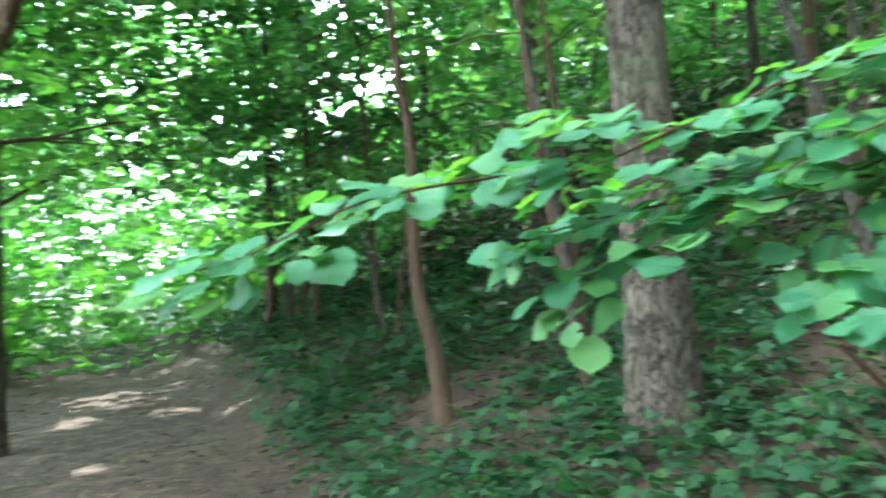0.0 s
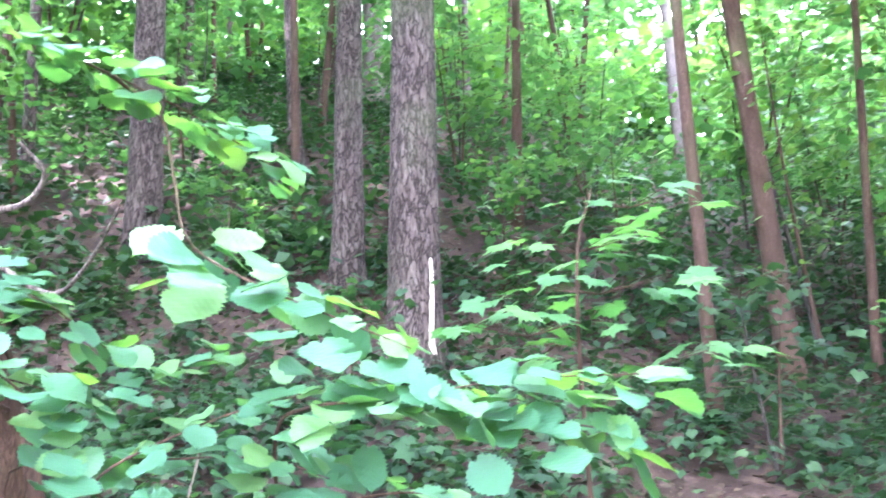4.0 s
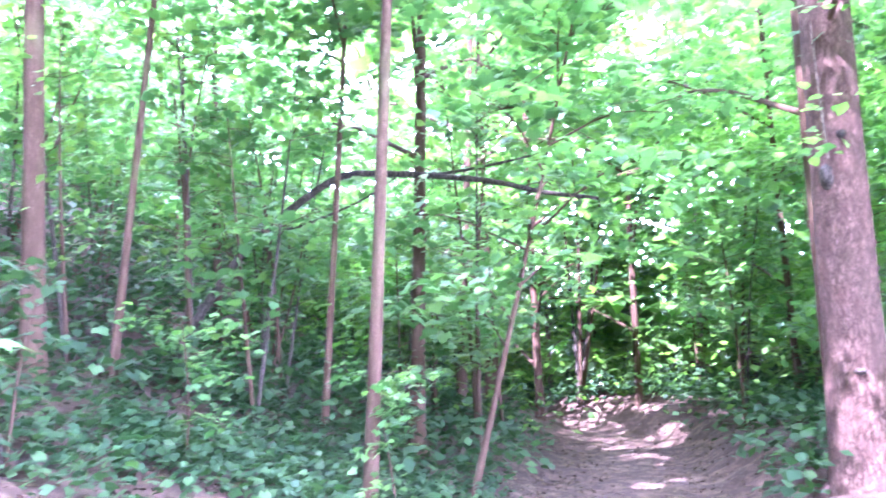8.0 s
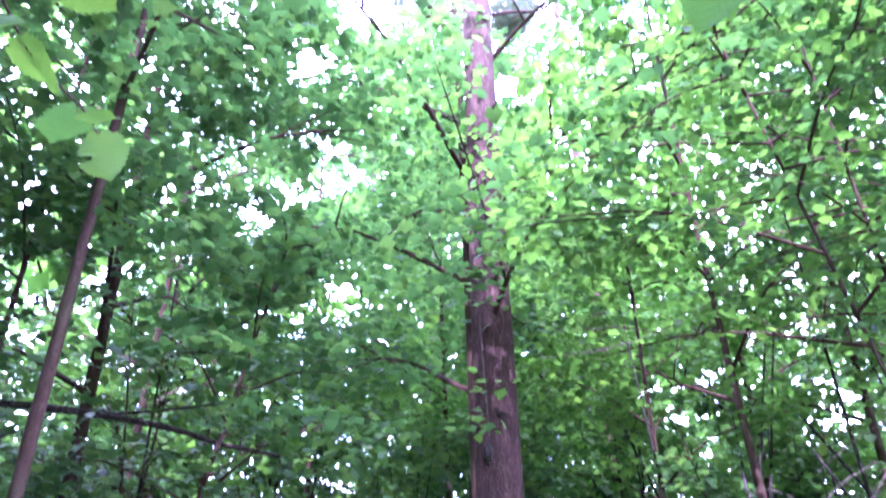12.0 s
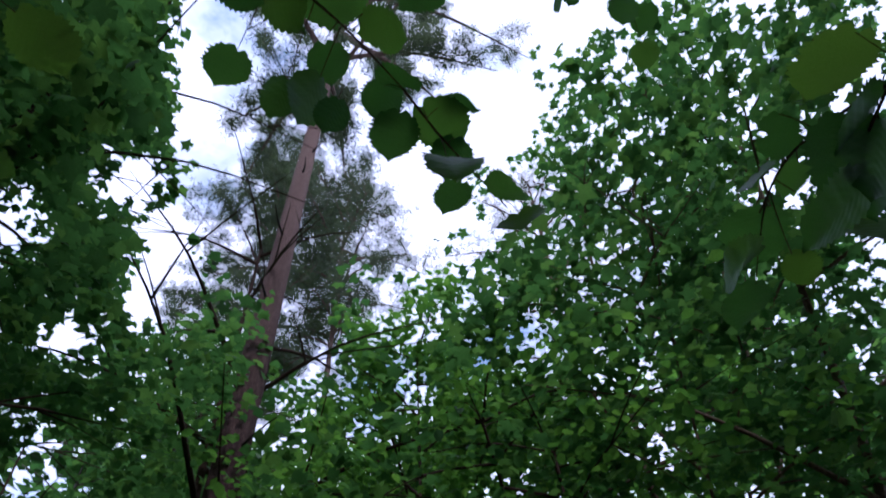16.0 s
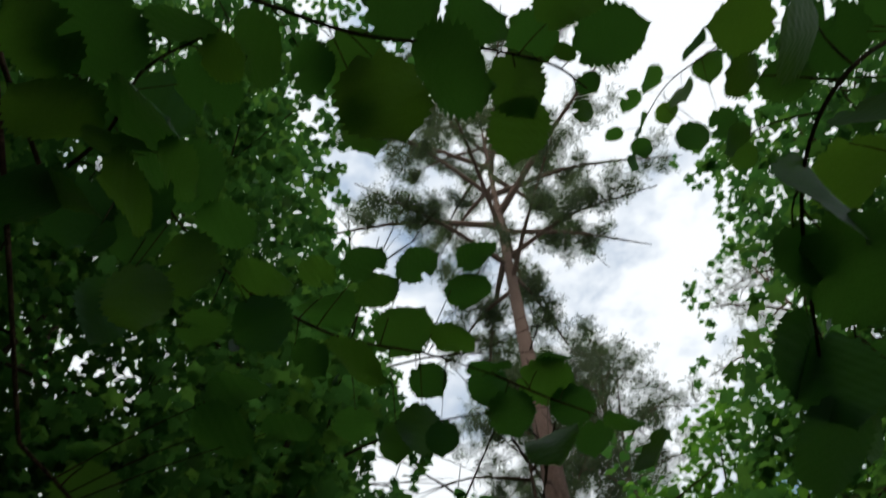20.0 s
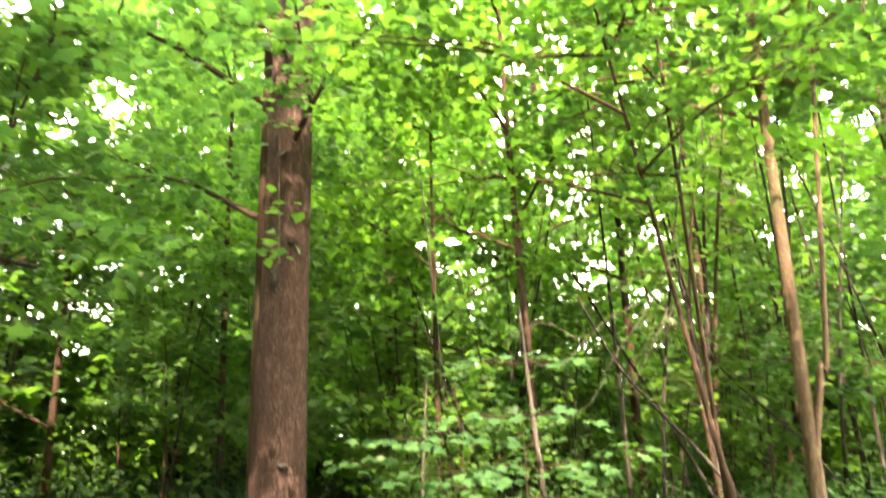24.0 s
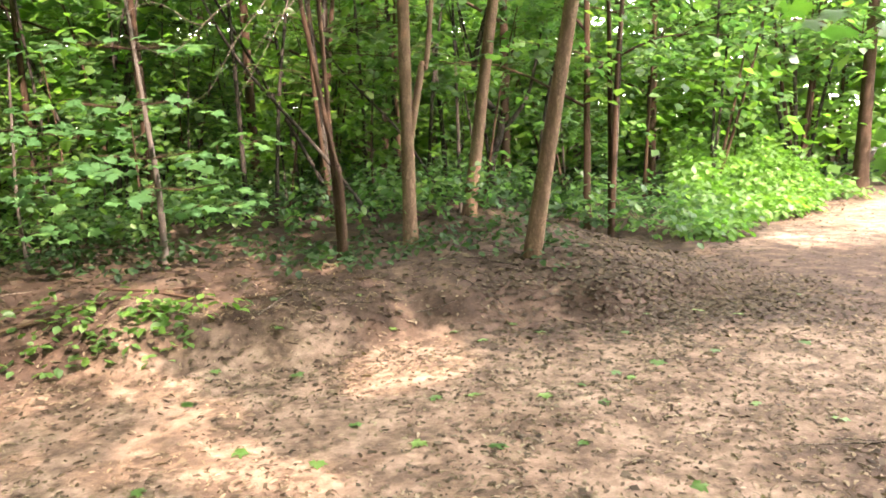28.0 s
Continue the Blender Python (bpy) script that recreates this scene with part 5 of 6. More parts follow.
hazel_stem(hazel, [(1.35, 1.54, 1.98), (1.4, 1.36, 1.86), (1.36, 1.2, 1.9), (1.3, 1.05, 2.0)], 0.008, 0.003, "branch", DEAD_WOOD)
hazel_stem(hazel, [(1.0, 1.62, 2.5), (0.7, 1.5, 2.52), (0.35, 1.5, 2.42)], 0.007, 0.002, "branch", DEAD_WOOD)
hazel_stem(hazel, [hb + [0.1, 0.1, 0], (1.3, 1.7, 0.9), (0.9, 1.75, 1.35)], 0.016, 0.008, "stem")
hazel_stem(hazel, [hb + [-0.05, -0.15, 0], (1.5, 1.1, 0.95), (1.35, 0.7, 1.4)], 0.014, 0.006, "stem")
S = 0.07
spray(hazel, [(1.52, 1.6, 1.6), (1.21, 1.33, 1.63), (0.97, 1.29, 1.62), (0.76, 1.29, 1.69), (0.48, 1.36, 1.68), (0.23, 1.32, 1.64), (0.12, 1.29, 1.61)], 0.006, 98, S)
spray(hazel, [(1.40, 1.58, 1.9), (1.14, 1.37, 1.94), (0.85, 1.32, 1.91), (0.67, 1.3, 1.9), (0.41, 1.32, 1.8), (0.19, 1.26, 1.82), (0.06, 1.18, 1.73)], 0.006, 103, S)
spray(hazel, [(0.76, 1.29, 1.69), (0.65, 1.24, 1.6), (0.58, 1.16, 1.52), (0.6, 1.09, 1.47)], 0.003, 35, S, 0.5)
spray(hazel, [(0.85, 1.34, 1.79), (0.6, 1.37, 1.72), (0.36, 1.35, 1.62), (0.17, 1.28, 1.5)], 0.003, 65, S)
spray(hazel, [(0.9, 1.4, 1.86), (0.7, 1.45, 1.8), (0.5, 1.5, 1.76), (0.3, 1.5, 1.7)], 0.003, 52, S)
spray(hazel, [(0.41, 1.32, 1.8), (0.21, 1.36, 1.73), (0.06, 1.18, 1.71), (-0.14, 1.08, 1.67), (-0.28, 0.99, 1.6), (-0.34, 0.95, 1.58)], 0.004, 84, S * 0.9)
spray(hazel, [(1.14, 1.58, 2.35), (0.85, 1.36, 2.44), (0.94, 1.24, 2.39), (1.06, 1.08, 2.29), (1.16, 0.95, 2.22), (1.26, 0.82, 2.14), (1.33, 0.68, 2.03)], 0.005, 72, S, 0.1, 0.4)
spray(hazel, [(1.16, 0.95, 2.22), (1.28, 0.93, 2.17), (1.19, 0.81, 2.0), (1.15, 0.74, 1.87), (1.14, 0.61, 1.79), (1.12, 0.47, 1.73), (1.18, 0.35, 1.67)], 0.004, 38, S * 1.2, 0.3, 0.45)
spray(hazel, [(1.35, 0.7, 1.4), (1.26, 0.64, 1.55), (1.16, 0.51, 1.59), (1.22, 0.37, 1.6), (1.32, 0.24, 1.62), (1.45, 0.06, 1.62)], 0.004, 58, S * 1.1, 0.2, 0.3)
spray(hazel, [(1.22, 0.37, 1.6), (1.3, 0.3, 1.57), (1.36, 0.18, 1.55), (1.44, 0.1, 1.53)], 0.003, 26, S * 1.15, 0.3)
spray(hazel, [(1.4, 1.58, 1.95), (1.14, 1.3, 1.91), (0.97, 1.3, 1.86), (0.83, 1.27, 1.8), (0.72, 1.22, 1.75)], 0.003, 46, S)
spray(hazel, [(1.5, 1.58, 1.62), (1.18, 1.29, 1.75), (1.01, 1.23, 1.71), (1.06, 1.01, 1.65), (1.12, 0.96, 1.62)], 0.003, 46, S)
spray(hazel, [(1.5, 1.58, 1.7), (1.2, 1.27, 1.82), (1.2, 1.14, 1.81), (1.33, 1.03, 1.69), (1.45, 0.88, 1.69)], 0.003, 48, S)
spray(hazel, [(1.5, 1.1, 0.95), (1.3, 1.33, 1.45), (1.33, 0.88, 1.5), (1.26, 0.64, 1.5), (1.21, 0.51, 1.48)], 0.003, 34, S, 0.2, 0.3)
spray(hazel, [(1.35, 0.7, 1.4), (1.5, 0.5, 1.42), (1.6, 0.3, 1.36), (1.62, 0.15, 1.3)], 0.003, 24, S)
spray(hazel, [(0.9, 1.75, 1.35), (0.95, 1.5, 1.42), (1.1, 1.3, 1.38), (1.2, 1.1, 1.3)], 0.003, 22, S)

spray(hazel, [(0.76, 1.29, 1.72), (0.55, 1.25, 1.66), (0.43, 1.27, 1.66), (0.32, 1.29, 1.66)], 0.003, 20, S)
spray(hazel, [(1.3, 1.0, 1.4), (1.08, 0.85, 1.49), (1.17, 0.75, 1.56), (1.25, 0.64, 1.6), (1.33, 0.48, 1.63)], 0.003, 30, S, 0.2, 0.2)
spray(hazel, [(0.9, 1.25, 1.8), (0.72, 1.11, 1.77), (0.58, 1.18, 1.72), (0.43, 1.23, 1.63), (0.31, 1.25, 1.56)], 0.003, 30, S)
spray(hazel, [(1.3, 1.2, 1.75), (0.99, 1.06, 1.72), (1.06, 1.01, 1.64), (1.11, 0.97, 1.56), (1.14, 0.93, 1.48)], 0.003, 22, S)

# the hazel whose branches hang over the path
over = thing("hazel_shrub", "hazel shrub with twigs of round leaves overhanging the path", "shrub", "hazel shrubs", on_ground(-1.0, 0.95))
ob_ = np.array(over.location)


def hung(shrub, points, rows, r0):
    """A hanging twig with leaves at the places given (x, y, z, length)."""
    base = np.array(shrub.location)
    line = curve_points(points, 60)
    pieces = [tube([np.array(p) for p in points], r0, 0.0015, 6, 24, 0.08)]
    twig_leaves = []
    for x, y, z, s in rows:
        c = np.array([x, y, z])
        i = int(np.argmin(np.linalg.norm(line - c, axis=1)))
        j = max(0, i - 6)
        along = (c - line[j]) * [1, 1, 0.5] + rng.normal(0, 0.02, 3) + [0, 0, -0.03]
        along /= np.linalg.norm(along)
        foot = c - along * s * 0.5
        pieces.append(tube([line[j], (line[j] + foot) / 2 + [0, 0, 0.01], foot], 0.0013, 0.0008, 4, 4))
        twig_leaves.append((foot, along, s))
    v, q = joined(pieces)
    twig = part("twig", mesh_of("twig", v - base, q, HAZEL_BARK, True), shrub)
    for foot, along, s in twig_leaves:
        ob = new("leaf", HAZEL_LEAVES[rng.integers(0, 5)])
        ob.parent = twig
        ob.matrix_basis = Matrix.Translation(-Vector(base)) @ aimed(Vector(foot), along, Vector((0.0, 0.3, 1)) + Vector(rng.normal(0, 0.15, 3)), s)


hung(over, [(0.47, 0.31, 2.96), (0.49, 0.17, 2.99), (0.56, -0.08, 2.98), (0.57, -0.29, 2.96)],
     [(0.51, 0.06, 3.20, 0.171), (0.42, 0.01, 2.79, 0.125), (0.51, -0.07, 3.05, 0.148), (0.55, -0.05, 2.93, 0.137), (0.59, -0.17, 2.91, 0.137), (0.62, -0.06, 2.93, 0.125), (0.57, -0.03, 2.76, 0.068), (0.52, -0.29, 2.96, 0.125), (0.56, -0.34, 2.87, 0.114), (0.83, -0.31, 3.16, 0.125), (0.52, -0.18, 3.02, 0.125), (0.50, 0.10, 2.96, 0.137), (0.34, 0.02, 3.04, 0.137), (0.72, -0.11, 2.82, 0.125), (0.65, -0.14, 2.82, 0.125), (0.64, 0.03, 2.89, 0.137)], 0.006)
hung(over, [(0.57, -0.29, 2.96), (0.51, -0.47, 2.95), (0.41, -0.62, 2.95), (0.33, -0.74, 2.92)],
     [(0.47, -0.37, 3.04, 0.085), (0.37, -0.41, 3.00, 0.103), (0.33, -0.52, 3.11, 0.103), (0.20, -0.55, 3.02, 0.091), (0.26, -0.60, 3.01, 0.103), (0.54, -0.46, 3.10, 0.137), (0.42, -0.57, 3.02, 0.137), (0.50, -0.53, 2.89, 0.148), (0.34, -0.64, 2.95, 0.103), (0.41, -0.49, 3.04, 0.103), (0.67, -0.67, 3.00, 0.097), (0.54, -0.68, 2.83, 0.080), (0.50, -0.70, 2.85, 0.103), (0.47, -0.70, 2.99, 0.091), (0.45, -0.71, 2.79, 0.068), (0.56, -0.46, 2.90, 0.091)], 0.004)
hung(over, [(0.33, -0.74, 2.92), (0.28, -0.83, 2.89), (0.23, -0.90, 2.86), (0.17, -0.98, 2.82)],
     [(0.38, -0.79, 2.98, 0.091), (0.37, -0.84, 2.92, 0.103), (0.33, -0.73, 2.94, 0.103), (0.27, -0.85, 2.95, 0.125), (0.25, -0.75, 2.64, 0.103), (0.28, -0.99, 2.90, 0.085), (0.16, -0.90, 2.77, 0.091), (0.15, -0.92, 2.68, 0.103), (0.22, -0.81, 2.95, 0.080), (0.27, -0.91, 2.92, 0.091)], 0.003)
hung(over, [(0.16, 0.12, 2.84), (0.06, -0.08, 2.88), (-0.06, -0.22, 2.88), (-0.14, -0.33, 2.87), (-0.16, -0.40, 2.85)],
     [(0.09, -0.20, 2.84, 0.161), (-0.02, -0.23, 2.80, 0.161), (-0.08, -0.33, 2.87, 0.114), (-0.03, -0.38, 2.85, 0.114), (-0.15, -0.31, 2.98, 0.104), (-0.25, -0.38, 2.91, 0.123), (0.15, -0.08, 2.88, 0.095), (-0.17, -0.42, 2.93, 0.047), (-0.13, -0.42, 2.83, 0.043), (-0.17, -0.32, 2.80, 0.038), (0.10, -0.12, 2.92, 0.114), (-0.03, -0.12, 2.93, 0.133), (-0.11, -0.20, 2.87, 0.114), (-0.23, -0.27, 2.81, 0.114), (0.15, -0.21, 2.87, 0.104), (0.14, -0.01, 2.67, 0.114)], 0.004)
hung(over, [(-0.93, -1.03, 4.38), (-0.64, -1.05, 4.44), (-0.43, -1.05, 4.47), (-0.19, -1.14, 4.45)],
     [(-0.17, -1.11, 4.60, 0.080), (-0.30, -1.04, 4.58, 0.103), (-0.25, -1.00, 4.19, 0.096), (-0.22, -1.18, 4.45, 0.087), (-0.38, -0.94, 4.32, 0.114), (-0.38, -1.18, 4.57, 0.103), (-0.42, -0.98, 4.11, 0.114), (-0.37, -1.19, 4.24, 0.125), (-0.61, -1.13, 4.55, 0.137), (-0.52, -1.37, 4.56, 0.137), (-0.54, -0.87, 4.10, 0.114), (-0.15, -1.16, 4.35, 0.068), (-0.48, -1.44, 4.37, 0.114), (-0.64, -1.09, 4.31, 0.103)], 0.004)
hung(over, [(-0.55, -0.60, 2.58), (-0.44, -0.68, 2.58), (-0.32, -0.74, 2.57), (-0.24, -0.79, 2.55), (-0.19, -0.85, 2.51)],
     [(-0.36, -0.74, 2.70, 0.140), (-0.30, -0.76, 2.46, 0.161), (-0.24, -0.78, 2.59, 0.077), (-0.17, -0.77, 2.48, 0.070), (-0.21, -0.93, 2.56, 0.112), (-0.14, -0.90, 2.46, 0.098), (-0.42, -0.50, 2.65, 0.119), (-0.45, -0.55, 2.51, 0.091), (-0.39, -0.47, 2.82, 0.098), (-0.45, -0.69, 2.63, 0.063), (-0.52, -0.54, 2.68, 0.098), (-0.27, -0.86, 2.59, 0.063), (-0.24, -0.93, 2.46, 0.056), (-0.35, -0.51, 2.64, 0.077), (-0.40, -0.59, 2.58, 0.070), (-0.40, -0.71, 2.51, 0.098), (-0.17, -1.01, 2.48, 0.091), (-0.28, -0.81, 2.39, 0.098)], 0.004)
hung(over, [(0.68, -0.14, 2.45), (0.68, -0.26, 2.41), (0.71, -0.36, 2.34), (0.71, -0.46, 2.29)],
     [(0.51, -0.33, 2.50, 0.100), (0.46, -0.40, 2.53, 0.077), (0.69, -0.26, 2.44, 0.100), (0.67, -0.40, 2.44, 0.091), (0.60, -0.31, 2.36, 0.055), (0.63, -0.28, 2.28, 0.082), (0.71, -0.38, 2.33, 0.091), (0.80, -0.47, 2.32, 0.091), (0.77, -0.52, 2.28, 0.082), (0.69, -0.29, 2.42, 0.073), (0.69, -0.46, 2.28, 0.055), (0.75, -0.26, 2.38, 0.100), (0.48, -0.31, 2.56, 0.091)], 0.003)
hung(over, [(-0.55, -0.60, 2.58), (-0.37, -0.42, 2.36), (-0.24, -0.43, 2.28), (-0.12, -0.56, 2.17)],
     [(-0.23, -0.45, 2.24, 0.109), (-0.22, -0.50, 2.20, 0.104), (-0.30, -0.33, 2.29, 0.082), (-0.13, -0.52, 2.19, 0.076), (-0.14, -0.55, 2.17, 0.082), (-0.10, -0.58, 2.14, 0.087), (-0.25, -0.33, 2.30, 0.044), (-0.31, -0.41, 2.24, 0.082), (-0.21, -0.37, 2.29, 0.033), (-0.19, -0.47, 2.23, 0.060)], 0.003)
hung(over, [(0.43, 0.06, 2.56), (0.33, 0.05, 2.58), (0.24, 0.07, 2.6), (0.14, 0.04, 2.63)],
     [(0.27, 0.17, 2.53, 0.106), (0.23, 0.13, 2.56, 0.129), (0.16, 0.07, 2.59, 0.091), (0.26, 0.03, 2.56, 0.114), (0.31, 0.03, 2.54, 0.091), (0.29, -0.05, 2.55, 0.091), (0.35, -0.03, 2.53, 0.121), (0.38, 0.02, 2.50, 0.091), (0.41, 0.06, 2.48, 0.114), (0.32, 0.11, 2.52, 0.114), (0.15, 0.01, 2.60, 0.068)], 0.003)
hazel_stem(over, [(0.2, 0.6, 2.96), (0.36, 0.3, 2.72), (0.43, 0.06, 2.56)], 0.006, 0.003, "branch")
hazel_stem(over, [ob_ + [-0.1, -0.1, -0.05], (-1.0, 0.2, 0.8), (-0.7, -0.4, 1.4), (-0.5, -0.48, 1.55)], 0.012, 0.003)
hung(over, [(-0.5, -0.48, 1.55), (-0.3, -0.44, 1.62), (-0.14, -0.4, 1.6)], [(-0.076, -0.39, 1.583, 0.046), (-0.32, -0.4, 1.63, 0.06), (-0.4, -0.52, 1.6, 0.07)], 0.002)
hazel_stem(over, [ob_ + [0.05, 0.1, -0.05], (-0.95, 1.3, 1.5), (-0.3, 1.0, 2.7), (0.2, 0.6, 2.98), (0.47, 0.31, 2.96)], 0.026, 0.007)
# unseen twig, added to keep the sun off the small low leaf
hung(over, [(0.2, 0.6, 2.96), (-0.1, 0.62, 2.95), (-0.35, 0.58, 2.88), (-0.55, 0.5, 2.8)],
     [(-0.3, 0.5, 2.86, 0.12), (-0.38, 0.6, 2.85, 0.12), (-0.44, 0.52, 2.8, 0.12), (-0.34, 0.68, 2.88, 0.11), (-0.48, 0.64, 2.84, 0.12), (-0.24, 0.62, 2.9, 0.11), (-0.4, 0.44, 2.8, 0.11)], 0.004)
hazel_stem(over, [(-0.1, 0.86, 2.82), (0.1, 0.4, 2.85), (0.16, 0.12, 2.84)], 0.008, 0.004, "branch")
hazel_stem(over, [ob_ + [-0.15, 0.0, -0.05], (-1.5, 0.2, 1.8), (-1.35, -0.6, 3.4), (-0.93, -1.03, 4.38)], 0.024, 0.005)
hazel_stem(over, [(-1.47, 0.0, 2.1), (-0.9, -0.3, 2.4), (-0.55, -0.60, 2.58)], 0.009, 0.004, "branch")
hazel_stem(over, [(0.2, 0.6, 2.96), (0.5, 0.2, 2.75), (0.68, -0.14, 2.45)], 0.006, 0.003, "branch")

# ---- maple sapling by the slope foot ----
msap = thing("maple_sapling", "young maple sapling with tiers of broad lobed leaves", "sapling", "", on_ground(2.86, 0.4))
mb = np.array(msap.location)
MAPLE_ONE = mesh_of("leaf", *MAPLE_D, leaf_material("broad maple leaf", (0.05, 0.13, 0.035), (0.065, 0.155, 0.04), (0.1, 0.2, 0.035), 0.4, 0.5, islands=False, gloss=0.3))
v, q = tube([mb - [0, 0, 0.05], mb + [-0.03, 0.04, 0.7], (2.78, 0.42, 2.0), (2.8, 0.35, 2.3)], 0.012, 0.004, 7, 24, 0.06)
part("stem", mesh_of("stem", v - mb, q, MAPLE_BARK, True), msap)


def whorl(tree, tiers, size, mesh, up=(-0.1, 0.9, 1)):
    b = np.array(tree.location)
    for (x, y, z), r, n in tiers:
        for k in range(n):
            a = 2.4 * k + rng.uniform(-0.4, 0.4)
            d = r * rng.uniform(0.35, 1.0)
            ob = new("leaf", mesh)
            ob.parent = tree
            at = Vector((x + math.cos(a) * d, y + math.sin(a) * d, z + rng.normal(0, 0.03) - 0.1 * d))
            ob.matrix_basis = Matrix.Translation(-Vector(b)) @ aimed(at, (math.cos(a), math.sin(a), rng.uniform(-0.42, 0.05)), Vector(up) + Vector(rng.normal(0, 0.2, 3)), size * rng.uniform(0.7, 1.15))
        v, q = joined([tube([(x, y, z - 0.05), (x + math.cos(2.4 * k) * r * 0.5, y + math.sin(2.4 * k) * r * 0.5, z)], 0.002, 0.001, 4, 4) for k in range(n)])
        tagged(part("stalk", mesh_of("stalk", v - b, q, MAPLE_BARK, True), tree), kind="stuff")


# cooler, darker copy of MAPLE_ONE, with shade put into its green
COOL_ONE = mesh_of("leaf", *MAPLE_D, leaf_material("shaded maple leaf", (0.045, 0.12, 0.045), (0.06, 0.15, 0.055), (0.085, 0.185, 0.055), 0.38, 0.5, islands=False, gloss=0.25))
whorl(msap, [((2.80, 0.22, 2.26), 0.36, 12), ((2.8, 0.42, 2.12), 0.42, 14), ((2.78, 0.35, 1.96), 0.5, 18), ((2.8, 0.62, 1.83), 0.4, 14), ((2.78, 0.2, 1.7), 0.4, 12), ((2.75, 0.75, 1.55), 0.4, 12)], 0.18, COOL_ONE, (-0.3, -0.05, 1))

# ---- saplings on the bank ----
bs = thing("maple_sapling", "slim sunlit maple sapling standing on the bank", "sapling", "", on_ground(1.22, -6.6))
bb = np.array(bs.location)
v, q = tube([bb - [0, 0, 0.05], bb + [0.0, 0, 0.6], bb + [0.05, 0.02, 1.3], bb + [0.12, 0.0, 2.2]], 0.032, 0.012, 8, 26, 0.05)
part("stem", mesh_of("stem", v - bb, q, GREY_BARK, True), bs)
whorl(bs, [((1.25, -6.5, 1.35), 0.75, 33), ((1.4, -6.4, 1.75), 0.8, 39), ((1.0, -6.4, 1.1), 0.6, 27), ((0.75, -6.3, 0.95), 0.4, 18), ((1.3, -6.6, 2.2), 0.8, 36), ((0.45, -6.2, 1.45), 0.25, 10), ((1.8, -6.3, 1.2), 0.4, 21)], 0.17, COOL_ONE, (-0.1, 0.35, 1))
b2 = thing("maple_sapling", "bushy maple sapling in dappled sun on the bank", "sapling", "", on_ground(2.35, -6.9))
bb = np.array(b2.location)
v, q = tube([bb - [0, 0, 0.05], bb + [0.02, 0, 0.6], bb + [-0.05, 0.02, 1.7]], 0.02, 0.008, 8, 20, 0.05)
part("stem", mesh_of("stem", v - bb, q, GREY_BARK, True), b2)
whorl(b2, [((2.35, -6.75, 1.6), 0.65, 36), ((2.1, -6.6, 1.3), 0.7, 39), ((2.55, -6.8, 1.05), 0.6, 33), ((2.2, -6.5, 0.8), 0.5, 24), ((1.9, -6.6, 1.55), 0.5, 24), ((2.75, -6.6, 1.4), 0.4, 21)], 0.17, COOL_ONE, (-0.1, 0.35, 1))

# ---- leaning stems over the path ----


def leaning(label, lines, mat=None):
    base = np.array(lines[0][0][0])
    t = thing("leaning_tree", label, "tree", "", tuple(base))
    for k, (pts, r0, r1) in enumerate(lines):
        v, q = tube([np.array(p) for p in pts], r0, r1, 8, 30, 0.06)
        part("stem" if k == 0 else "branch", mesh_of("stem", v - base, q, mat or DARK_WOOD, True), t)


leaning("dark bare stem arching over the path", [
    ([(9.0, -1.9, float(height(9.0, -1.9))), (8.59, -2.32, 2.39), (8.19, -2.72, 3.01), (7.63, -3.33, 3.58), (7.22, -3.7, 3.64), (6.31, -4.52, 3.45), (5.79, -4.94, 3.25), (5.29, -5.24, 3.11)], 0.06, 0.02),
    ([(7.22, -3.7, 3.62), (6.84, -4.21, 3.59), (6.32, -4.77, 3.66), (5.88, -5.27, 3.78)], 0.025, 0.01),
    ([(8.19, -2.72, 3.0), (7.6, -3.2, 3.15), (7.2, -3.6, 3.35), (6.9, -3.9, 3.6)], 0.02, 0.008)])
leaning("bare dark slender stem leaning among the trees", [([(-0.75, -8.2, 0.4), (-0.2, -8.2, 1.2), (0.6, -8.2, 2.2), (1.0, -8.2, 3.0)], 0.025, 0.012)])
leaning("dark twisted old stem behind the clearing edge", [([(-2.6, -9.6, 0.0), (-2.4, -9.6, 0.9), (-2.55, -9.6, 1.5), (-2.2, -9.6, 2.1), (-2.6, -9.7, 3.4)], 0.07, 0.03), ([(-2.5, -9.6, 1.3), (-2.9, -9.6, 1.8), (-3.1, -9.6, 2.6)], 0.04, 0.015)])

hang = thing("maple_tree", "maple with a low limb of broad leaves over the western path", "tree", "woodland trees", on_ground(-5.0, -3.4))
hgb = np.array(hang.location)
v, q = tube([hgb - [0, 0, 0.06], (-5.05, -3.4, 3.0), (-5.2, -3.3, 9.0)], 0.1, 0.03, 12, 30, 0.05, 0.25)
part("trunk", mesh_of("trunk", v - hgb, q, MAPLE_BARK, True), hang)
v, q = tube([(-5.05, -3.4, 2.6), (-3.6, -3.3, 2.9), (-2.5, -3.1, 2.55), (-1.6, -2.6, 2.05)], 0.03, 0.004, 7, 20, 0.06)
part("limb", mesh_of("limb", v - hgb, q, MAPLE_BARK, True), hang)
whorl(hang, [((-1.62, -2.55, 1.96), 0.22, 12), ((-1.75, -2.5, 1.84), 0.16, 7), ((-1.9, -2.6, 2.05), 0.25, 9), ((-2.05, -2.75, 2.16), 0.2, 6), ((-2.2, -2.75, 2.3), 0.3, 9), ((-2.5, -2.85, 2.45), 0.35, 10), ((-2.8, -3.0, 2.6), 0.4, 10), ((-3.3, -3.2, 2.8), 0.4, 9)], 0.17, MAPLE_ONE)
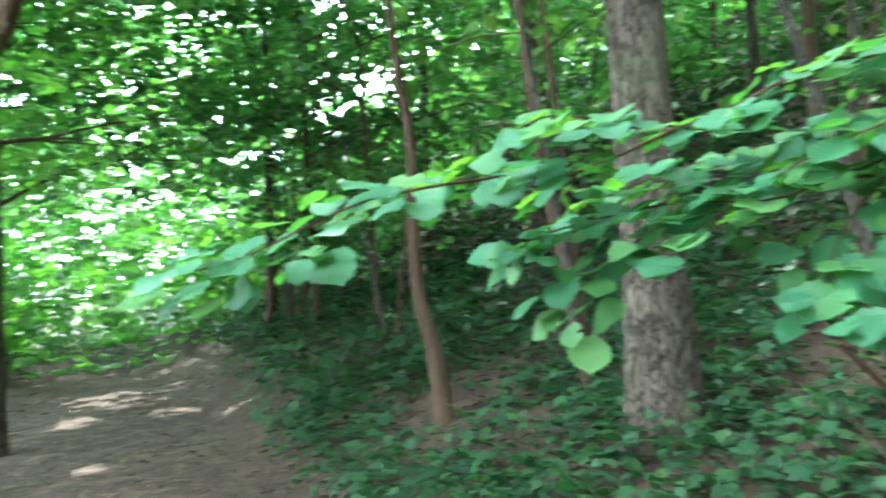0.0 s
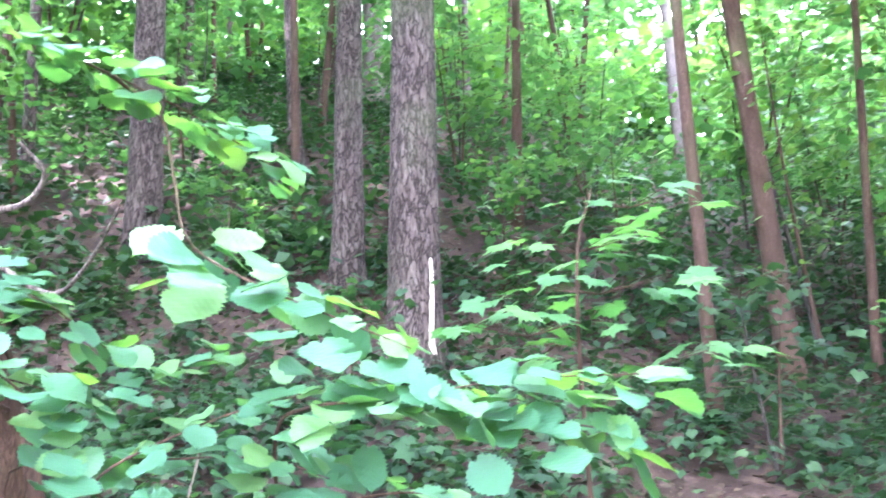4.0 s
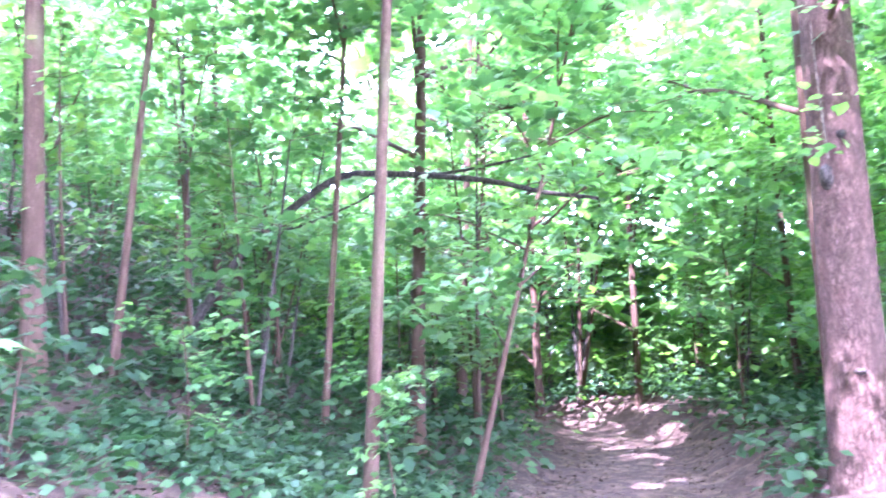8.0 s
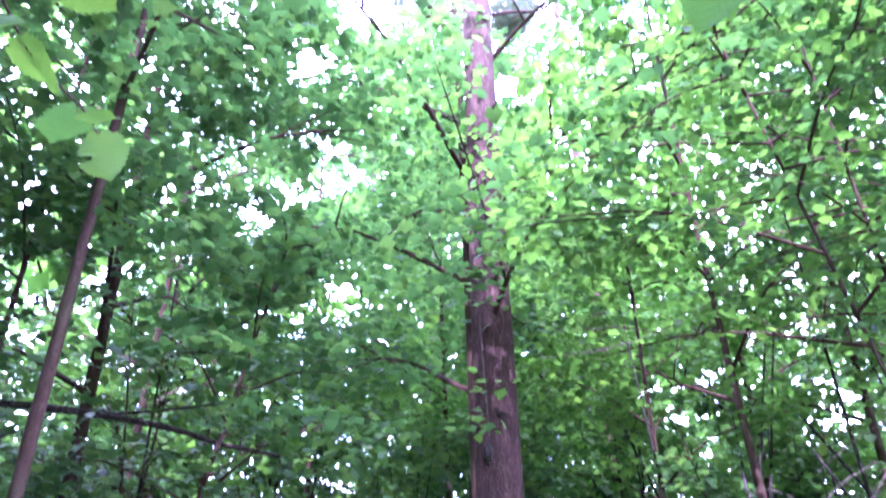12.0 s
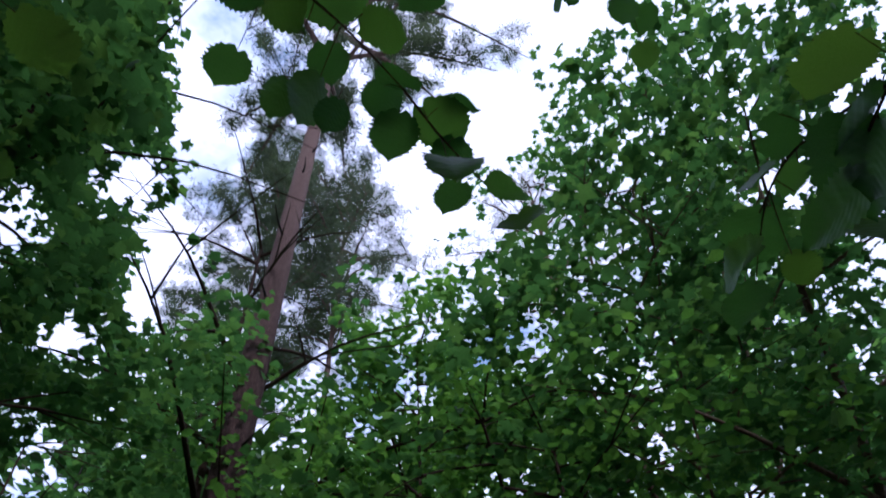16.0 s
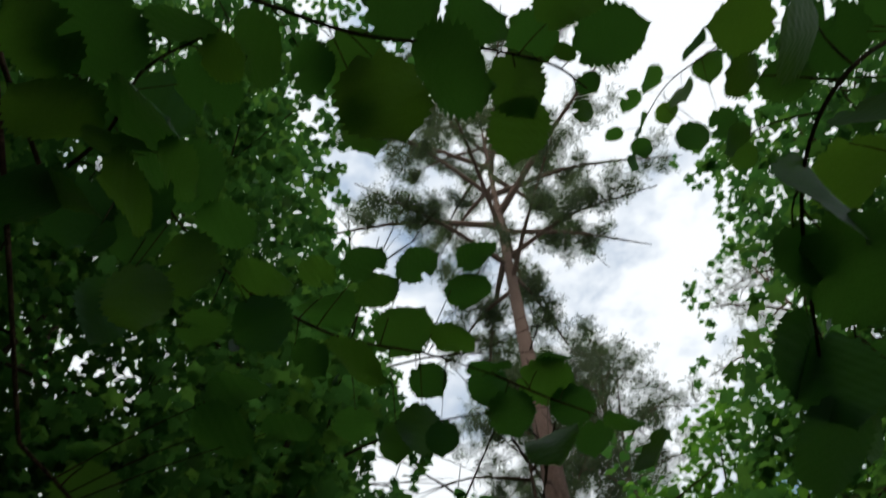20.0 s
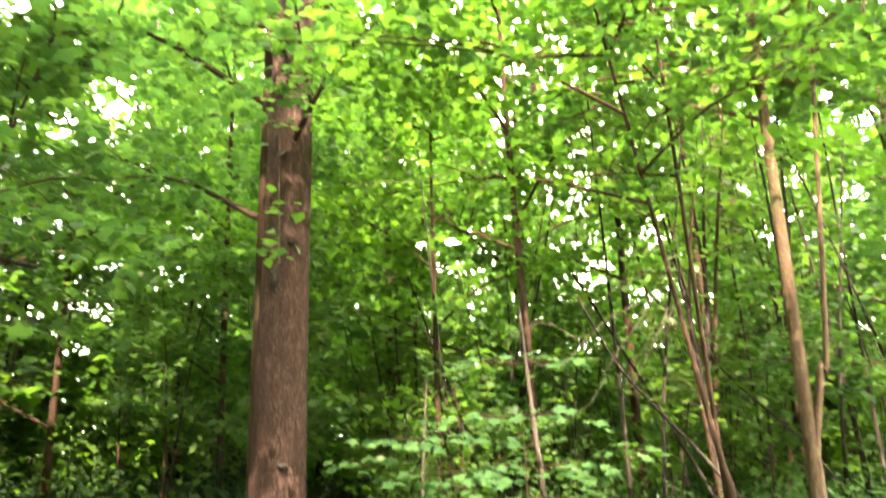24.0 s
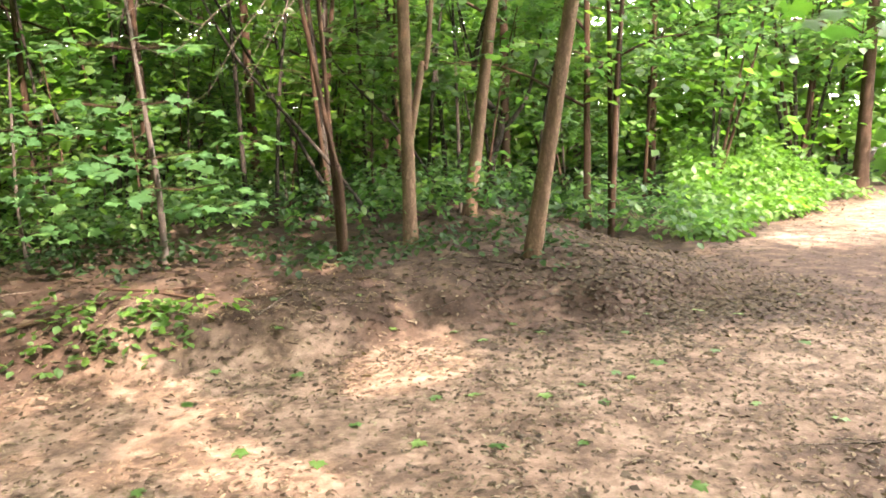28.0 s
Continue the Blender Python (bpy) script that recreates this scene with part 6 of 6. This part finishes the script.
for a, b_, c_ in [((1.75, 1.2, 0.5), (1.45, 1.35, 1.0), (1.1, 1.5, 1.4)), ((1.8, 1.5, 0.4), (1.75, 1.35, 1.0), (1.75, 1.2, 1.5)), ((1.5, 1.6, 0.3), (1.2, 1.7, 0.8), (0.8, 1.6, 1.25)), ((1.9, 1.0, 0.5), (1.7, 0.8, 0.9), (1.4, 0.75, 1.25))]:
    hazel_stem(hazel, [a, b_, c_], 0.009, 0.003, "stem", DEAD_WOOD)
oak = [o for o in scene.objects if o.name.startswith("oak_tree") and "split strip" in o.get("label", "")][0]
v, q = tube([(5.49, 2.10, 1.72), (5.47, 2.12, 1.95), (5.475, 2.11, 2.3), (5.50, 2.12, 2.62)], 0.035, 0.012, 6, 16, 0.25)
part("split_wood", mesh_of("split_wood", v - np.array(oak.location), q, FRESH_WOOD, True), oak, "bare pale splintered wood")


# ---- small things ----
def dead_twig(lines, label):
    base = np.array(lines[0][0], float)
    base[2] = float(height(base[0], base[1]))
    t = thing("dead_branch", label, "branch", "dead branches", tuple(base))
    for pts in lines:
        v, q = tube([np.array(p) for p in pts], 0.0042, 0.0015, 5, 16, 0.15)
        part("twig", mesh_of("twig", v - base, q, DEAD_WOOD, True), t)


DT = "bare bleached dead twigs hanging from a thin stem"
dead_twig([[(-0.05, -6.1, 3.0), (0.24, -5.9, 2.46), (0.49, -5.82, 2.13), (0.7, -5.83, 1.79), (0.89, -5.82, 1.69)], [(-0.05, -6.1, 2.6), (0.11, -5.8, 2.36), (0.27, -5.81, 2.24)], [(0.1, -5.95, 2.45), (0.17, -5.81, 2.27), (0.39, -5.84, 1.91), (0.54, -5.85, 1.7)],
           [(0.3, -5.9, 2.5), (0.57, -5.79, 2.35), (0.93, -5.79, 2.05), (1.21, -5.73, 2.16)], [(0.57, -5.79, 2.35), (0.73, -5.79, 2.24), (1.01, -5.74, 2.38), (1.31, -5.71, 2.23)]], DT)
dead_twig([[(2.38, -5.23, 3.49), (1.91, -5.41, 3.51), (1.44, -5.51, 3.6), (1.0, -5.53, 3.76), (0.4, -5.8, 4.1)], [(0.03, -5.9, 2.81), (0.38, -5.92, 2.67), (0.69, -5.94, 2.48)], [(-0.04, -5.93, 2.64), (-0.05, -5.97, 2.43), (0.24, -6.0, 2.24), (0.47, -6.02, 1.91)]], DT)
leaning("thin dark stem leaning in the wood", [([(-0.4, -9.2, 0.3), (-0.22, -9.22, 0.83), (0.36, -9.25, 1.99), (1.2, -9.3, 3.6)], 0.03, 0.015)])
leaning("thin dark stem leaning in the wood", [([(-1.9, -9.1, 0.2), (-1.2, -9.15, 1.36), (-0.57, -9.21, 2.07), (0.3, -9.2, 3.2)], 0.02, 0.01)])

for k in range(16):
    sx, sy = rng.uniform(-3.6, 3.2), rng.uniform(-11.2, -7.9)
    dx, dy, sz = rng.normal(0, 0.7), rng.normal(0, 0.3), float(height(sx, sy))
    leaning("thin dark stem leaning in the wood", [([(sx, sy, sz - 0.05), (sx + 0.2 * dx, sy + 0.2 * dy, sz + 1.5), (sx + 0.6 * dx, sy + 0.6 * dy, sz + 3.2), (sx + 1.2 * dx, sy + dy, sz + 5.5)], rng.uniform(0.018, 0.045), 0.01)])

great = [o for o in scene.objects if o.name.startswith("pine_tree") and o.get("label", "") == BIG][0]
gb = np.array(great.location)


def burl(x, y, z, sx, sz):
    bm = bmesh.new()
    bmesh.ops.create_icosphere(bm, subdivisions=3, radius=1.0)
    for vert in bm.verts:
        k = 1 + 0.25 * noise.noise(vert.co * 2.3 + Vector((x, y, z)))
        vert.co = Vector((vert.co.x * sx * k, vert.co.y * sx * k, vert.co.z * sz * k))
    me = bpy.data.meshes.new("burl")
    bm.to_mesh(me)
    bm.free()
    me.materials.append(DARK_WOOD)
    me.shade_smooth()
    ob = part("burl", me, great, "dark swollen knot in the bark")
    ob.location = Vector((x, y, z)) - Vector(gb)


burl(3.62, -6.6, 1.36, 0.05, 0.03)
burl(3.74, -6.6, 3.12, 0.06, 0.12)
burl(3.60, -6.66, 3.5, 0.04, 0.04)
for pts, r in [([(3.72, -6.62, 0.35), (3.6, -6.35, 0.12), (3.45, -6.0, 0.0)], 0.13), ([(3.95, -6.65, 0.3), (4.15, -6.35, 0.1), (4.3, -6.1, -0.03)], 0.12), ([(3.6, -6.8, 0.45), (3.25, -6.75, 0.38), (2.8, -6.6, 0.3)], 0.11), ([(4.0, -6.9, 0.4), (4.4, -6.95, 0.15), (4.8, -7.0, 0.0)], 0.07)]:
    v, q = tube([np.array(p) for p in pts], r, 0.02, 8, 16, 0.15)
    part("root", mesh_of("root", v - gb, q, PINE_BARK, True), great)
v, q = tube([(3.62, -6.45, 3.25), (3.5, -6.2, 3.9), (3.45, -6.1, 4.4)], 0.012, 0.004, 5, 10, 0.1)
part("dead_twig", mesh_of("dead_twig", v - gb, q, DEAD_WOOD, True), great)


def bare_root(points, r):
    v, q = tube([np.array((x, y, float(height(x, y)) + dz - 0.8 * r + rng.normal(0, 0.006))) for x, y, dz in points], r, r * 0.35, 7, 30, 0.15)
    tagged(new("exposed_root", mesh_of("exposed_root", v, q, MAPLE_BARK, True)), "exposed tree root across the eroded bank", "root", "exposed roots")


bare_root([(2.3, -5.35, 0.01), (1.9, -5.5, 0.02), (1.4, -5.65, 0.015), (0.9, -5.75, 0.02), (0.5, -5.7, 0.0)], 0.018)
bare_root([(1.6, -5.9, 0.01), (1.2, -5.7, 0.02), (0.7, -5.55, 0.015), (0.1, -5.6, 0.01)], 0.016)
bare_root([(-0.2, -6.3, 0.02), (0.2, -6.0, 0.02), (0.6, -5.85, 0.0)], 0.02)
bare_root([(2.6, -6.0, 0.015), (2.2, -5.8, 0.015), (1.7, -5.75, 0.01)], 0.018)
